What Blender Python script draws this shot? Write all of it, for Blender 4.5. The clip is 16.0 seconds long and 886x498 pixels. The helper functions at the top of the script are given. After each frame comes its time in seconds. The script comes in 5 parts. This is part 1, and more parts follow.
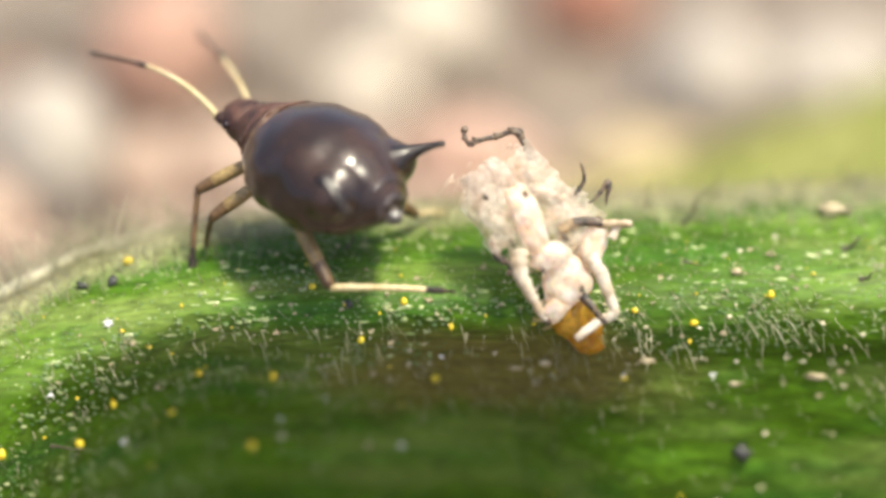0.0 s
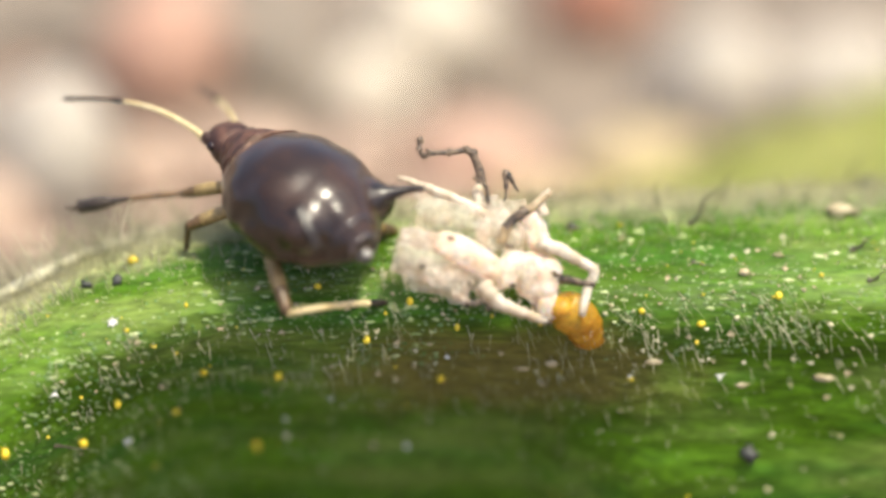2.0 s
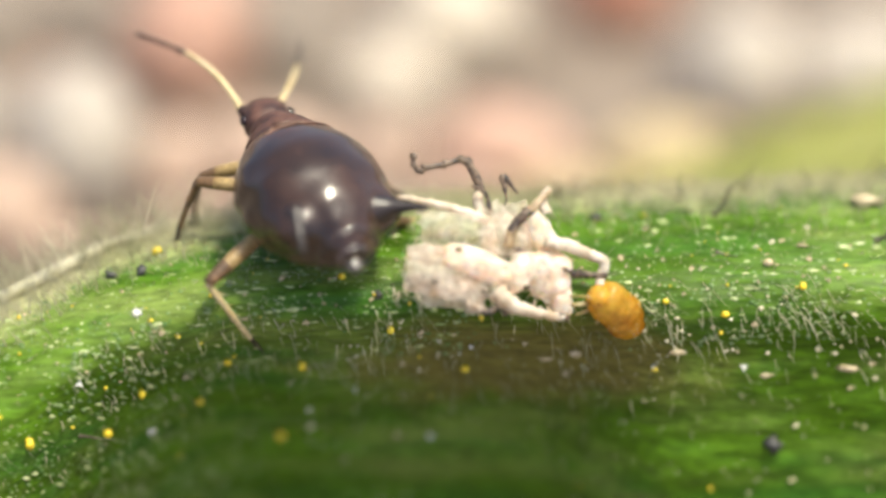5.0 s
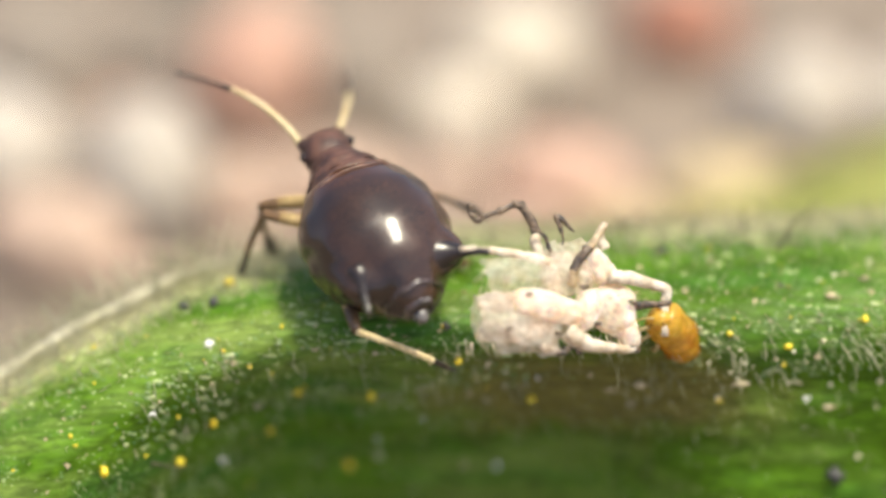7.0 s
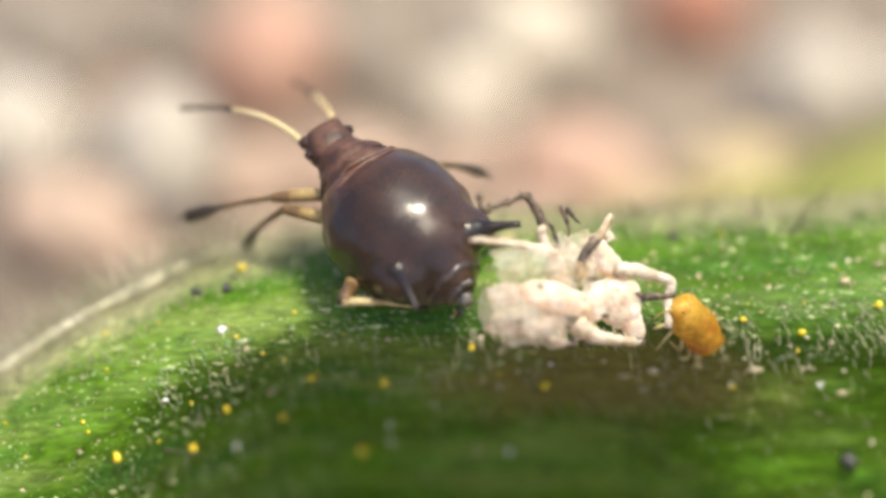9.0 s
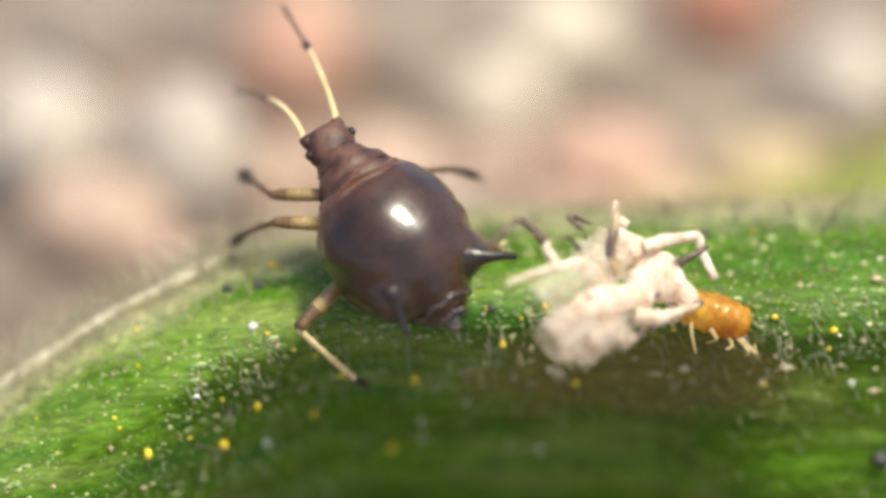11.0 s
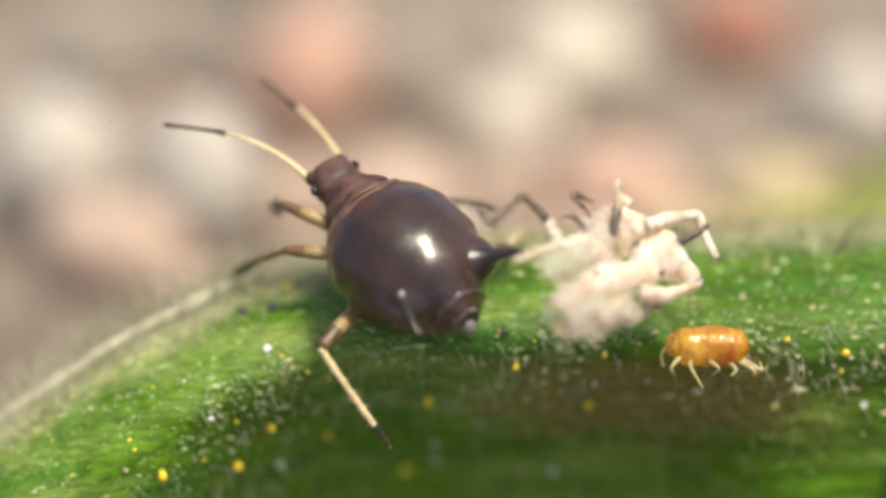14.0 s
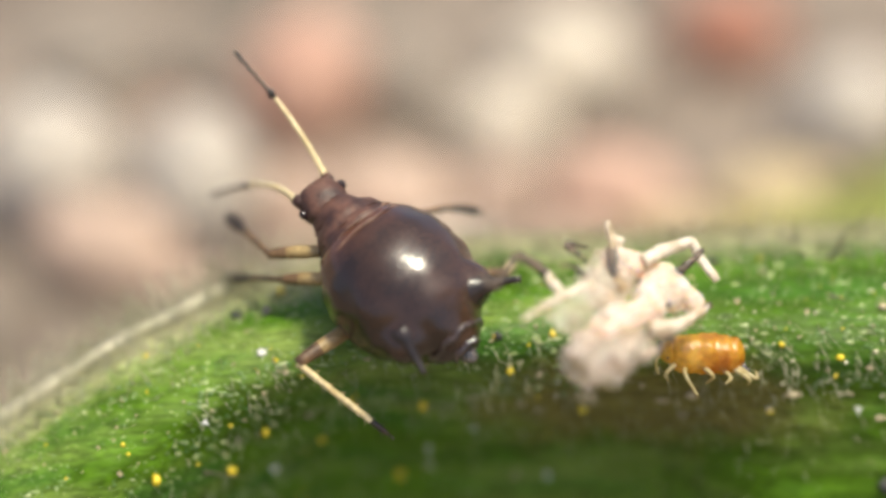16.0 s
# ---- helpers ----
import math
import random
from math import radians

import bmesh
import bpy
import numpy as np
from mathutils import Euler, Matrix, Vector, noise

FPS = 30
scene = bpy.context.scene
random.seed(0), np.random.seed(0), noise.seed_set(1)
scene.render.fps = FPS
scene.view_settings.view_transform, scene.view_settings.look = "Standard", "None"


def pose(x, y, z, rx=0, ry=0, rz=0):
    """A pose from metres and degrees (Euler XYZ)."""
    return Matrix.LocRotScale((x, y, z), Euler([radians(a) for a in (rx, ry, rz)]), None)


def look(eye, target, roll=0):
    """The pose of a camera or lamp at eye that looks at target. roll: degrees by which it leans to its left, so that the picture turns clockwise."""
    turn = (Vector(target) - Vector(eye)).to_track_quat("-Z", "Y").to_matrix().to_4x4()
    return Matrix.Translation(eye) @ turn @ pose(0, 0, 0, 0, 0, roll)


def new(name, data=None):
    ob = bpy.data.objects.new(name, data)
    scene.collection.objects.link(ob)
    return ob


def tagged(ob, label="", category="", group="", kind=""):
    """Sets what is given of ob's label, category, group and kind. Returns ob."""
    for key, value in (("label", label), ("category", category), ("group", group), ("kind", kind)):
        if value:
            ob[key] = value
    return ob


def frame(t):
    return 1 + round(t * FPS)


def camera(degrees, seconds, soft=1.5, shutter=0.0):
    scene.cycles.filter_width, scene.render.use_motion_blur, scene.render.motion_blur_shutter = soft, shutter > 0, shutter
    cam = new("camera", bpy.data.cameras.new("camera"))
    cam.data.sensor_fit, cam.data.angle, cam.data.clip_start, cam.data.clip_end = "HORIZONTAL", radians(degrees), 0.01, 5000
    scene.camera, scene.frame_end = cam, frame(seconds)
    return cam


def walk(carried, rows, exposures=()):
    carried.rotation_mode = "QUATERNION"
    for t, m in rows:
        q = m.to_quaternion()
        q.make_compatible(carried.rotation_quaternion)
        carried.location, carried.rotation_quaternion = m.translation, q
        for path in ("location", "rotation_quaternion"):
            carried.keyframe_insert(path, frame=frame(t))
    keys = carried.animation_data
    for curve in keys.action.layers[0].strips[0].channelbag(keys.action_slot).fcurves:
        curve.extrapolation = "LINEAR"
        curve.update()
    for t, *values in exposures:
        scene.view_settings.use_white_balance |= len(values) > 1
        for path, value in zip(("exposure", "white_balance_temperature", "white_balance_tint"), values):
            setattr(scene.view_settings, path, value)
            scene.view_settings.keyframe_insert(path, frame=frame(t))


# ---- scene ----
# A plant stem, an aphid with its shed skin and a small orange nymph, in millimetres.
# The local axes: x to the right, y away, z up, tipped by 35 degrees over the gravel.
MM = 0.001
BASE = pose(0, 0, 0.0054, -35, 0, 0)


def mm(x, y, z, rx=0, ry=0, rz=0):
    return pose(x * MM, y * MM, z * MM, rx, ry, rz)


def at(x, y, z, rx=0, ry=0, rz=0):
    return BASE @ mm(x, y, z, rx, ry, rz)


def eye(x, y, z, tip, yaw, roll):
    return at(x, y, z, tip, 0, yaw) @ pose(0, 0, 0, 0, 0, roll)


cam = camera(18.0, 16.0, soft=3.4)
cam.data.dof.use_dof = True
cam.data.dof.focus_distance = 24.50 * MM
cam.data.dof.aperture_fstop = 50.0
walk(cam, [
    (0, eye(0.265, -24.405, -0.064, 89.401, -2.488, -0.45)),
    (0.5, eye(0.228, -24.381, -0.057, 89.460, -2.139, -0.35)),
    (1, eye(0.231, -24.368, -0.057, 89.467, -2.172, -0.39)),
    (1.5, eye(0.238, -24.300, -0.056, 89.474, -2.246, -0.36)),
    (2, eye(0.254, -24.288, -0.064, 89.395, -2.398, -0.29)),
    (2.5, eye(0.325, -24.290, -0.080, 89.248, -3.059, -0.56)),
    (3, eye(0.332, -24.219, -0.085, 89.198, -3.142, -0.56)),
    (3.5, eye(0.335, -24.242, -0.078, 89.262, -3.165, -0.53)),
    (4, eye(0.323, -24.265, -0.075, 89.291, -3.049, -0.53)),
    (4.5, eye(0.285, -24.361, -0.050, 89.529, -2.683, -0.43)),
    (5, eye(0.212, -24.293, -0.081, 89.240, -2.002, -0.29)),
    (5.2, eye(0.192, -24.279, -0.087, 89.183, -1.815, -0.25)),
    (7.3, eye(0.088, -24.748, -0.016, 89.854, -0.811, -0.18)),
    (7.5, eye(0.086, -24.758, -0.014, 89.866, -0.798, -0.20)),
    (8, eye(0.087, -24.687, -0.028, 89.738, -0.804, -0.20)),
    (8.5, eye(0.080, -24.589, -0.051, 89.523, -0.745, -0.18)),
    (9, eye(0.071, -24.659, -0.048, 89.554, -0.656, -0.19)),
    (11.5, eye(0.002, -24.644, -0.058, 89.458, -0.017, -0.03)),
    (12, eye(-0.006, -24.582, -0.080, 89.253, 0.060, 0.01)),
    (12.5, eye(0.000, -24.729, -0.030, 89.721, -0.001, -0.05)),
    (13, eye(-0.025, -24.738, -0.033, 89.697, 0.229, 0.06)),
    (13.5, eye(-0.019, -24.689, -0.030, 89.718, 0.173, -0.03)),
    (14, eye(-0.008, -24.756, -0.013, 89.883, 0.076, -0.07)),
    (14.5, eye(-0.000, -24.750, 0.000, 90.000, 0.000, 0.00)),
    (15, eye(0.001, -24.744, -0.002, 89.978, -0.009, -0.02)),
    (15.5, eye(0.001, -24.691, -0.007, 89.939, -0.009, -0.04)),
    (16, eye(0.002, -24.731, -0.005, 89.951, -0.015, -0.02)),
], [(0, 0.88), (5, 0.86), (9, 0.81), (11.5, 0.75), (16, 0.66)])

# ---- sky, sun, exposure ----
world = bpy.data.worlds.new("sky")
scene.world = world
world.use_nodes = True
sky = world.node_tree.nodes.new("ShaderNodeTexSky")
sky.sky_type = "NISHITA"
sky.sun_disc = False
sky.dust_density = 4.0
sky.air_density = 0.8
SUN = (BASE.to_3x3() @ Vector((0.25, -0.63, 0.73))).normalized()
sky.sun_elevation = math.asin(SUN.z)
sky.sun_rotation = math.atan2(SUN.x, SUN.y)
background = world.node_tree.nodes["Background"]
background.inputs["Strength"].default_value = 0.15
world.node_tree.links.new(sky.outputs[0], background.inputs["Color"])

sun = new("sun", bpy.data.lights.new("sun", "SUN"))
sun.data.energy = 2.65
sun.data.angle = radians(8.0)
sun.data.color = (1.0, 0.955, 0.73)
sun.matrix_world = look(SUN, (0, 0, 0))


# ---- materials ----
def material(name, a, b, size, rough=0.5, bump=0.0, detail=4.0, spread=(0.35, 0.65), fine=None,
             coat=0.0, glow_through=0.0, clear=0.0, stretch=(1, 1, 1), per_object=0.0, sss=0.0, ior=1.5, spec=0.5, patches=(), contrast=0.25, velvet=0.0, coat_rough=0.05, shade_tint=None, rim=None):
    """A surface in two colours mixed by noise of that size (mm), with fine grain and relief."""
    m = bpy.data.materials.new(name)
    m.use_nodes = True
    nt = m.node_tree
    N, L = nt.nodes, nt.links
    bsdf, out = N["Principled BSDF"], N["Material Output"]
    co = N.new("ShaderNodeTexCoord")
    mp = N.new("ShaderNodeMapping")
    mp.inputs["Scale"].default_value = stretch
    L.new(co.outputs["Object"], mp.inputs["Vector"])
    n1 = N.new("ShaderNodeTexNoise")
    n1.inputs["Scale"].default_value = 1 / (size * MM)
    n1.inputs["Detail"].default_value = detail
    L.new(mp.outputs[0], n1.inputs["Vector"])
    ramp = N.new("ShaderNodeValToRGB")
    ramp.color_ramp.elements[0].position, ramp.color_ramp.elements[1].position = spread
    ramp.color_ramp.elements[0].color = (*a, 1)
    ramp.color_ramp.elements[1].color = (*b, 1)
    L.new(n1.outputs[0], ramp.inputs[0])
    colour = ramp.outputs[0]
    for k, (tone, wide) in enumerate(patches):
        shift = N.new("ShaderNodeVectorMath")
        shift.operation = "ADD"
        shift.inputs[1].default_value = (0, k * 9 * MM, k * 23 * MM)
        L.new(mp.outputs[0], shift.inputs[0])
        n3 = N.new("ShaderNodeTexNoise")
        n3.inputs["Scale"].default_value = 1 / (wide * MM)
        n3.inputs["Detail"].default_value = 3
        L.new(shift.outputs[0], n3.inputs["Vector"])
        pm = N.new("ShaderNodeMapRange")
        pm.inputs["From Min"].default_value, pm.inputs["From Max"].default_value = 0.48, 0.72
        L.new(n3.outputs[0], pm.inputs["Value"])
        mixc = N.new("ShaderNodeMix")
        mixc.data_type = "RGBA"
        L.new(pm.outputs[0], mixc.inputs[0])
        L.new(colour, mixc.inputs[6])
        mixc.inputs[7].default_value = (*tone, 1)
        colour = mixc.outputs[2]
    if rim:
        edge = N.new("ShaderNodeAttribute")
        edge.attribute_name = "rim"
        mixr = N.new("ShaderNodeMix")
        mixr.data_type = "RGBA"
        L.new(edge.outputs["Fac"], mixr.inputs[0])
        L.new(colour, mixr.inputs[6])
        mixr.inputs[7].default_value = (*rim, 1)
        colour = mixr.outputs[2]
    if shade_tint:
        # shade tone put into the colour, a ragged oval: colour, centre and half sizes in x and z (mm)
        tint, cx, cz, rx, rz = shade_tint
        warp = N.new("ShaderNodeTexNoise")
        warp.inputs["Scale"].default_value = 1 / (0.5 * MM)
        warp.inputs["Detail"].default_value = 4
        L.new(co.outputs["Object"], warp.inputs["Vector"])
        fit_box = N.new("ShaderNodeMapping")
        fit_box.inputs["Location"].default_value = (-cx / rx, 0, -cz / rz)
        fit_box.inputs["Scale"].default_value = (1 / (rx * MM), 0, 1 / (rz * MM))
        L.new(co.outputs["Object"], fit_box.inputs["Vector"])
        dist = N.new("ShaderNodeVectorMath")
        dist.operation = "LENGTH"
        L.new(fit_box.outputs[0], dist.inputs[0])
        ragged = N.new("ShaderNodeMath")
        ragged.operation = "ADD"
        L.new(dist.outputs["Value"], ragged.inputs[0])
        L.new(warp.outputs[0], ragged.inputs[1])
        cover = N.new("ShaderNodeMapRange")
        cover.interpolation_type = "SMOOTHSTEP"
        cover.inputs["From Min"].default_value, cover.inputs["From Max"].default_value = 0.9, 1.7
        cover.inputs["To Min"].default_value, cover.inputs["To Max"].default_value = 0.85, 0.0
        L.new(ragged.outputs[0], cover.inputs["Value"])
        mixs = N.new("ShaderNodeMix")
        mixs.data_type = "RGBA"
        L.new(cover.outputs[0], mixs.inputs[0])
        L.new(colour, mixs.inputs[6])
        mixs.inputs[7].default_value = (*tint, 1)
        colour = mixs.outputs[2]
    n2 = N.new("ShaderNodeTexNoise")
    n2.inputs["Scale"].default_value = 1 / ((fine or size * 0.2) * MM)
    n2.inputs["Detail"].default_value = 5
    L.new(mp.outputs[0], n2.inputs["Vector"])
    hsv = N.new("ShaderNodeHueSaturation")
    vr = N.new("ShaderNodeMapRange")
    vr.inputs["From Min"].default_value, vr.inputs["From Max"].default_value = 0.3, 0.7
    vr.inputs["To Min"].default_value, vr.inputs["To Max"].default_value = 1 - contrast, 1 + contrast
    L.new(n2.outputs[0], vr.inputs["Value"])
    value = vr.outputs[0]
    if per_object:
        info = N.new("ShaderNodeObjectInfo")
        pr = N.new("ShaderNodeMapRange")
        pr.inputs["To Min"].default_value, pr.inputs["To Max"].default_value = 1 - per_object, 1 + per_object
        L.new(info.outputs["Random"], pr.inputs["Value"])
        mul = N.new("ShaderNodeMath")
        mul.operation = "MULTIPLY"
        L.new(value, mul.inputs[0])
        L.new(pr.outputs[0], mul.inputs[1])
        value = mul.outputs[0]
    L.new(colour, hsv.inputs["Color"])
    L.new(value, hsv.inputs["Value"])
    L.new(hsv.outputs[0], bsdf.inputs["Base Color"])
    rr = N.new("ShaderNodeMapRange")
    rr.inputs["To Min"].default_value, rr.inputs["To Max"].default_value = rough * 0.75, min(1, rough * 1.25)
    L.new(n2.outputs[0], rr.inputs["Value"])
    L.new(rr.outputs[0], bsdf.inputs["Roughness"])
    if bump:
        bp = N.new("ShaderNodeBump")
        bp.inputs["Strength"].default_value = bump
        bp.inputs["Distance"].default_value = (fine or size * 0.2) * 0.4 * MM
        L.new(n2.outputs[0], bp.inputs["Height"])
        L.new(bp.outputs[0], bsdf.inputs["Normal"])
        if coat:
            bc = N.new("ShaderNodeBump")
            bc.inputs["Strength"].default_value = bump * 0.5
            bc.inputs["Distance"].default_value = (fine or size * 0.2) * 0.4 * MM
            L.new(n2.outputs[0], bc.inputs["Height"])
            L.new(bc.outputs[0], bsdf.inputs["Coat Normal"])
    bsdf.inputs["IOR"].default_value = ior
    bsdf.inputs["Specular IOR Level"].default_value = spec
    bsdf.inputs["Coat Weight"].default_value = coat
    bsdf.inputs["Coat Roughness"].default_value = coat_rough
    bsdf.inputs["Sheen Weight"].default_value = velvet
    bsdf.inputs["Sheen Roughness"].default_value = 0.4
    if sss:
        bsdf.inputs["Subsurface Weight"].default_value = sss
        bsdf.inputs["Subsurface Radius"].default_value = (0.25, 0.15, 0.06)
        bsdf.inputs["Subsurface Scale"].default_value = 0.6 * MM
    last = bsdf.outputs[0]
    if glow_through:
        tl = N.new("ShaderNodeBsdfTranslucent")
        L.new(hsv.outputs[0], tl.inputs["Color"])
        mx = N.new("ShaderNodeMixShader")
        mx.inputs[0].default_value = glow_through
        L.new(last, mx.inputs[1])
        L.new(tl.outputs[0], mx.inputs[2])
        last = mx.outputs[0]
    if clear:
        tp = N.new("ShaderNodeBsdfTransparent")
        mx = N.new("ShaderNodeMixShader")
        mx.inputs[0].default_value = clear
        L.new(last, mx.inputs[1])
        L.new(tp.outputs[0], mx.inputs[2])
        last = mx.outputs[0]
    L.new(last, out.inputs["Surface"])
    return m


# the brown of the shade under the ridge is put into the stem's colour
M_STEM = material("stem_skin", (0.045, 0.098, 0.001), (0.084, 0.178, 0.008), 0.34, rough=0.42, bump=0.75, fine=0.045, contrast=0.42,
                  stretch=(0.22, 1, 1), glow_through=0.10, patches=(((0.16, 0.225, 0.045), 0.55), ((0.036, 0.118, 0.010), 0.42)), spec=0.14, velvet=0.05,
                  shade_tint=((0.150, 0.120, 0.030), 1.9, -1.42, 1.9, 0.5), rim=(0.46, 0.43, 0.22))
M_BUMP = material("stem_bump", (0.07, 0.17, 0.03), (0.30, 0.38, 0.16), 0.12, rough=0.3, bump=0.3, glow_through=0.25)
M_MARGIN = material("pale_margin", (0.58, 0.55, 0.36), (0.82, 0.77, 0.58), 0.4, rough=0.5, bump=0.3, glow_through=0.3)
M_BLADE = material("leaf_blade", (0.48, 0.52, 0.14), (0.62, 0.62, 0.24), 1.5, rough=0.5, bump=0.2, glow_through=0.4)
M_HAIR = material("pale_hair", (0.36, 0.35, 0.19), (0.62, 0.58, 0.42), 0.5, rough=0.3, glow_through=0.35)
M_DARKHAIR = material("dark_hair", (0.03, 0.03, 0.02), (0.09, 0.07, 0.04), 0.2, rough=0.4)
M_POLLEN = material("pollen", (0.62, 0.42, 0.01), (0.85, 0.62, 0.04), 0.05, rough=0.4, bump=0.3, sss=0.3)
M_CRYSTAL = material("white_grain", (0.70, 0.68, 0.58), (0.90, 0.88, 0.82), 0.05, rough=0.2, bump=0.4)
M_FLAKE = material("dust_flake", (0.24, 0.23, 0.10), (0.60, 0.54, 0.36), 0.3, rough=0.25, bump=0.2)
M_FLECK = material("pale_cell", (0.26, 0.36, 0.11), (0.56, 0.60, 0.30), 0.2, rough=0.25, bump=0.2, glow_through=0.2)
M_TAN = material("tan_grain", (0.34, 0.27, 0.14), (0.58, 0.48, 0.30), 0.06, rough=0.5, bump=0.4)
M_BLACKGRAIN = material("black_grain", (0.02, 0.02, 0.02), (0.06, 0.06, 0.05), 0.06, rough=0.5, bump=0.4)

M_ABDOMEN = material("black_cuticle", (0.018, 0.0095, 0.0055), (0.046, 0.022, 0.012), 0.5, rough=0.21, bump=0.4, fine=0.03, coat=0.7, coat_rough=0.06, ior=1.5, spec=0.20, rim=(0.095, 0.036, 0.018))
M_TAIL = material("wet_black_fold", (0.015, 0.008, 0.006), (0.05, 0.028, 0.02), 0.12, rough=0.25, bump=0.4, fine=0.03, coat=1.0, coat_rough=0.06, ior=1.5)
M_THORAX = material("brown_cuticle", (0.034, 0.012, 0.007), (0.14, 0.062, 0.037), 0.20, rough=0.5, bump=0.7, fine=0.035, spread=(0.38, 0.75))
M_FOLD = material("pale_fold", (0.06, 0.026, 0.016), (0.27, 0.155, 0.10), 0.16, rough=0.3, bump=0.4, fine=0.03, spread=(0.4, 0.7))
M_EYE = material("eye", (0.010, 0.004, 0.004), (0.03, 0.01, 0.01), 0.1, rough=0.15, bump=0.5, fine=0.012)
M_PALE = material("pale_limb", (0.60, 0.45, 0.20), (0.78, 0.66, 0.40), 0.25, rough=0.35, bump=0.2, fine=0.03, glow_through=0.2)
M_AMBER = material("amber_limb", (0.25, 0.155, 0.06), (0.46, 0.33, 0.14), 0.25, rough=0.35, bump=0.2, fine=0.03, glow_through=0.2)
M_DARK = material("dark_limb", (0.015, 0.011, 0.008), (0.06, 0.04, 0.025), 0.12, rough=0.4, bump=0.4, fine=0.03)
M_KNEE = material("brown_knee", (0.05, 0.03, 0.015), (0.20, 0.11, 0.045), 0.15, rough=0.4, bump=0.3, fine=0.03)
M_TUBE = material("black_tube", (0.006, 0.004, 0.003), (0.024, 0.014, 0.010), 0.1, rough=0.32, bump=0.4, fine=0.02, spec=0.4, coat=0.3, coat_rough=0.12)
M_CAUDA = material("grey_cauda", (0.012, 0.010, 0.009), (0.17, 0.145, 0.12), 0.04, rough=0.2, bump=0.8, fine=0.02, coat=1.0)

M_SKIN = material("shed_skin", (0.93, 0.73, 0.56), (0.98, 0.91, 0.82), 0.16, rough=0.35, bump=0.15, fine=0.05, glow_through=0.45, sss=0.5, clear=0.12)
M_SKINTHIN = material("thin_skin", (0.86, 0.67, 0.53), (0.96, 0.87, 0.77), 0.14, rough=0.3, bump=0.25, fine=0.05, glow_through=0.5, clear=0.58)
M_SKINLIMB = material("skin_limb", (0.60, 0.46, 0.30), (0.88, 0.80, 0.66), 0.15, rough=0.3, bump=0.4, fine=0.03, glow_through=0.3)
M_SKINTAN = material("skin_tan", (0.36, 0.25, 0.13), (0.66, 0.52, 0.34), 0.15, rough=0.35, bump=0.4, fine=0.03, glow_through=0.25)
M_SKINBROWN = material("skin_brown", (0.025, 0.018, 0.014), (0.16, 0.11, 0.07), 0.06, rough=0.4, bump=0.6, fine=0.03, spread=(0.4, 0.6))
M_ORANGE = material("orange_body", (0.46, 0.145, 0.006), (0.74, 0.38, 0.03), 0.20, rough=0.24, bump=0.6, fine=0.06, coat=0.5, coat_rough=0.08, sss=0.5, glow_through=0.4, contrast=0.22, clear=0.2, rim=(0.80, 0.50, 0.06))
M_ORANGELEG = material("yellow_leg", (0.52, 0.40, 0.14), (0.74, 0.64, 0.36), 0.1, rough=0.25, glow_through=0.4, clear=0.25)

M_SOIL = material("soil", (0.105, 0.08, 0.06), (0.25, 0.20, 0.155), 1.4, rough=0.9, bump=0.8, fine=0.3)
STONES = {
    "pink": material("pink_stone", (0.43, 0.245, 0.175), (0.50, 0.30, 0.22), 0.9, rough=0.7, bump=0.4, per_object=0.08),
    "blush": material("blush_stone", (0.416, 0.292, 0.220), (0.489, 0.356, 0.276), 0.9, rough=0.7, bump=0.4, per_object=0.08),
    "cream": material("cream_stone", (0.47, 0.40, 0.31), (0.59, 0.52, 0.42), 0.9, rough=0.6, bump=0.4, per_object=0.08),
    "pale": material("pale_stone", (0.386, 0.333, 0.273), (0.487, 0.434, 0.369), 0.9, rough=0.7, bump=0.4, per_object=0.08),
    "rose": material("rose_stone", (0.44, 0.27, 0.20), (0.52, 0.34, 0.26), 0.9, rough=0.7, bump=0.4, per_object=0.08),
    "rust": material("rust_stone", (0.323, 0.142, 0.092), (0.412, 0.192, 0.126), 0.9, rough=0.7, bump=0.4, per_object=0.08),
    "sand": material("sand_stone", (0.387, 0.297, 0.166), (0.486, 0.384, 0.232), 0.9, rough=0.7, bump=0.4, per_object=0.08),
    "grey": material("grey_stone", (0.208, 0.173, 0.137), (0.306, 0.260, 0.209), 0.9, rough=0.8, bump=0.5, per_object=0.2),
}


# ---- mesh tools (all in millimetres until linked) ----
def link(name, bm, mats, parent=None, label="", smooth=True):
    me = bpy.data.meshes.new(name)
    bmesh.ops.recalc_face_normals(bm, faces=bm.faces[:])
    bmesh.ops.scale(bm, vec=(MM, MM, MM), verts=bm.verts[:])
    bm.to_mesh(me)
    bm.free()
    for m in (mats if isinstance(mats, (list, tuple)) else [mats]):
        me.materials.append(m)
    if smooth:
        me.polygons.foreach_set("use_smooth", [True] * len(me.polygons))
    ob = new(name, me)
    if parent:
        ob.parent = parent
    if label:
        ob["label"] = label
    return ob


def part(name, bm, mats, parent, label=""):
    return link(name, bm, mats, parent, label)


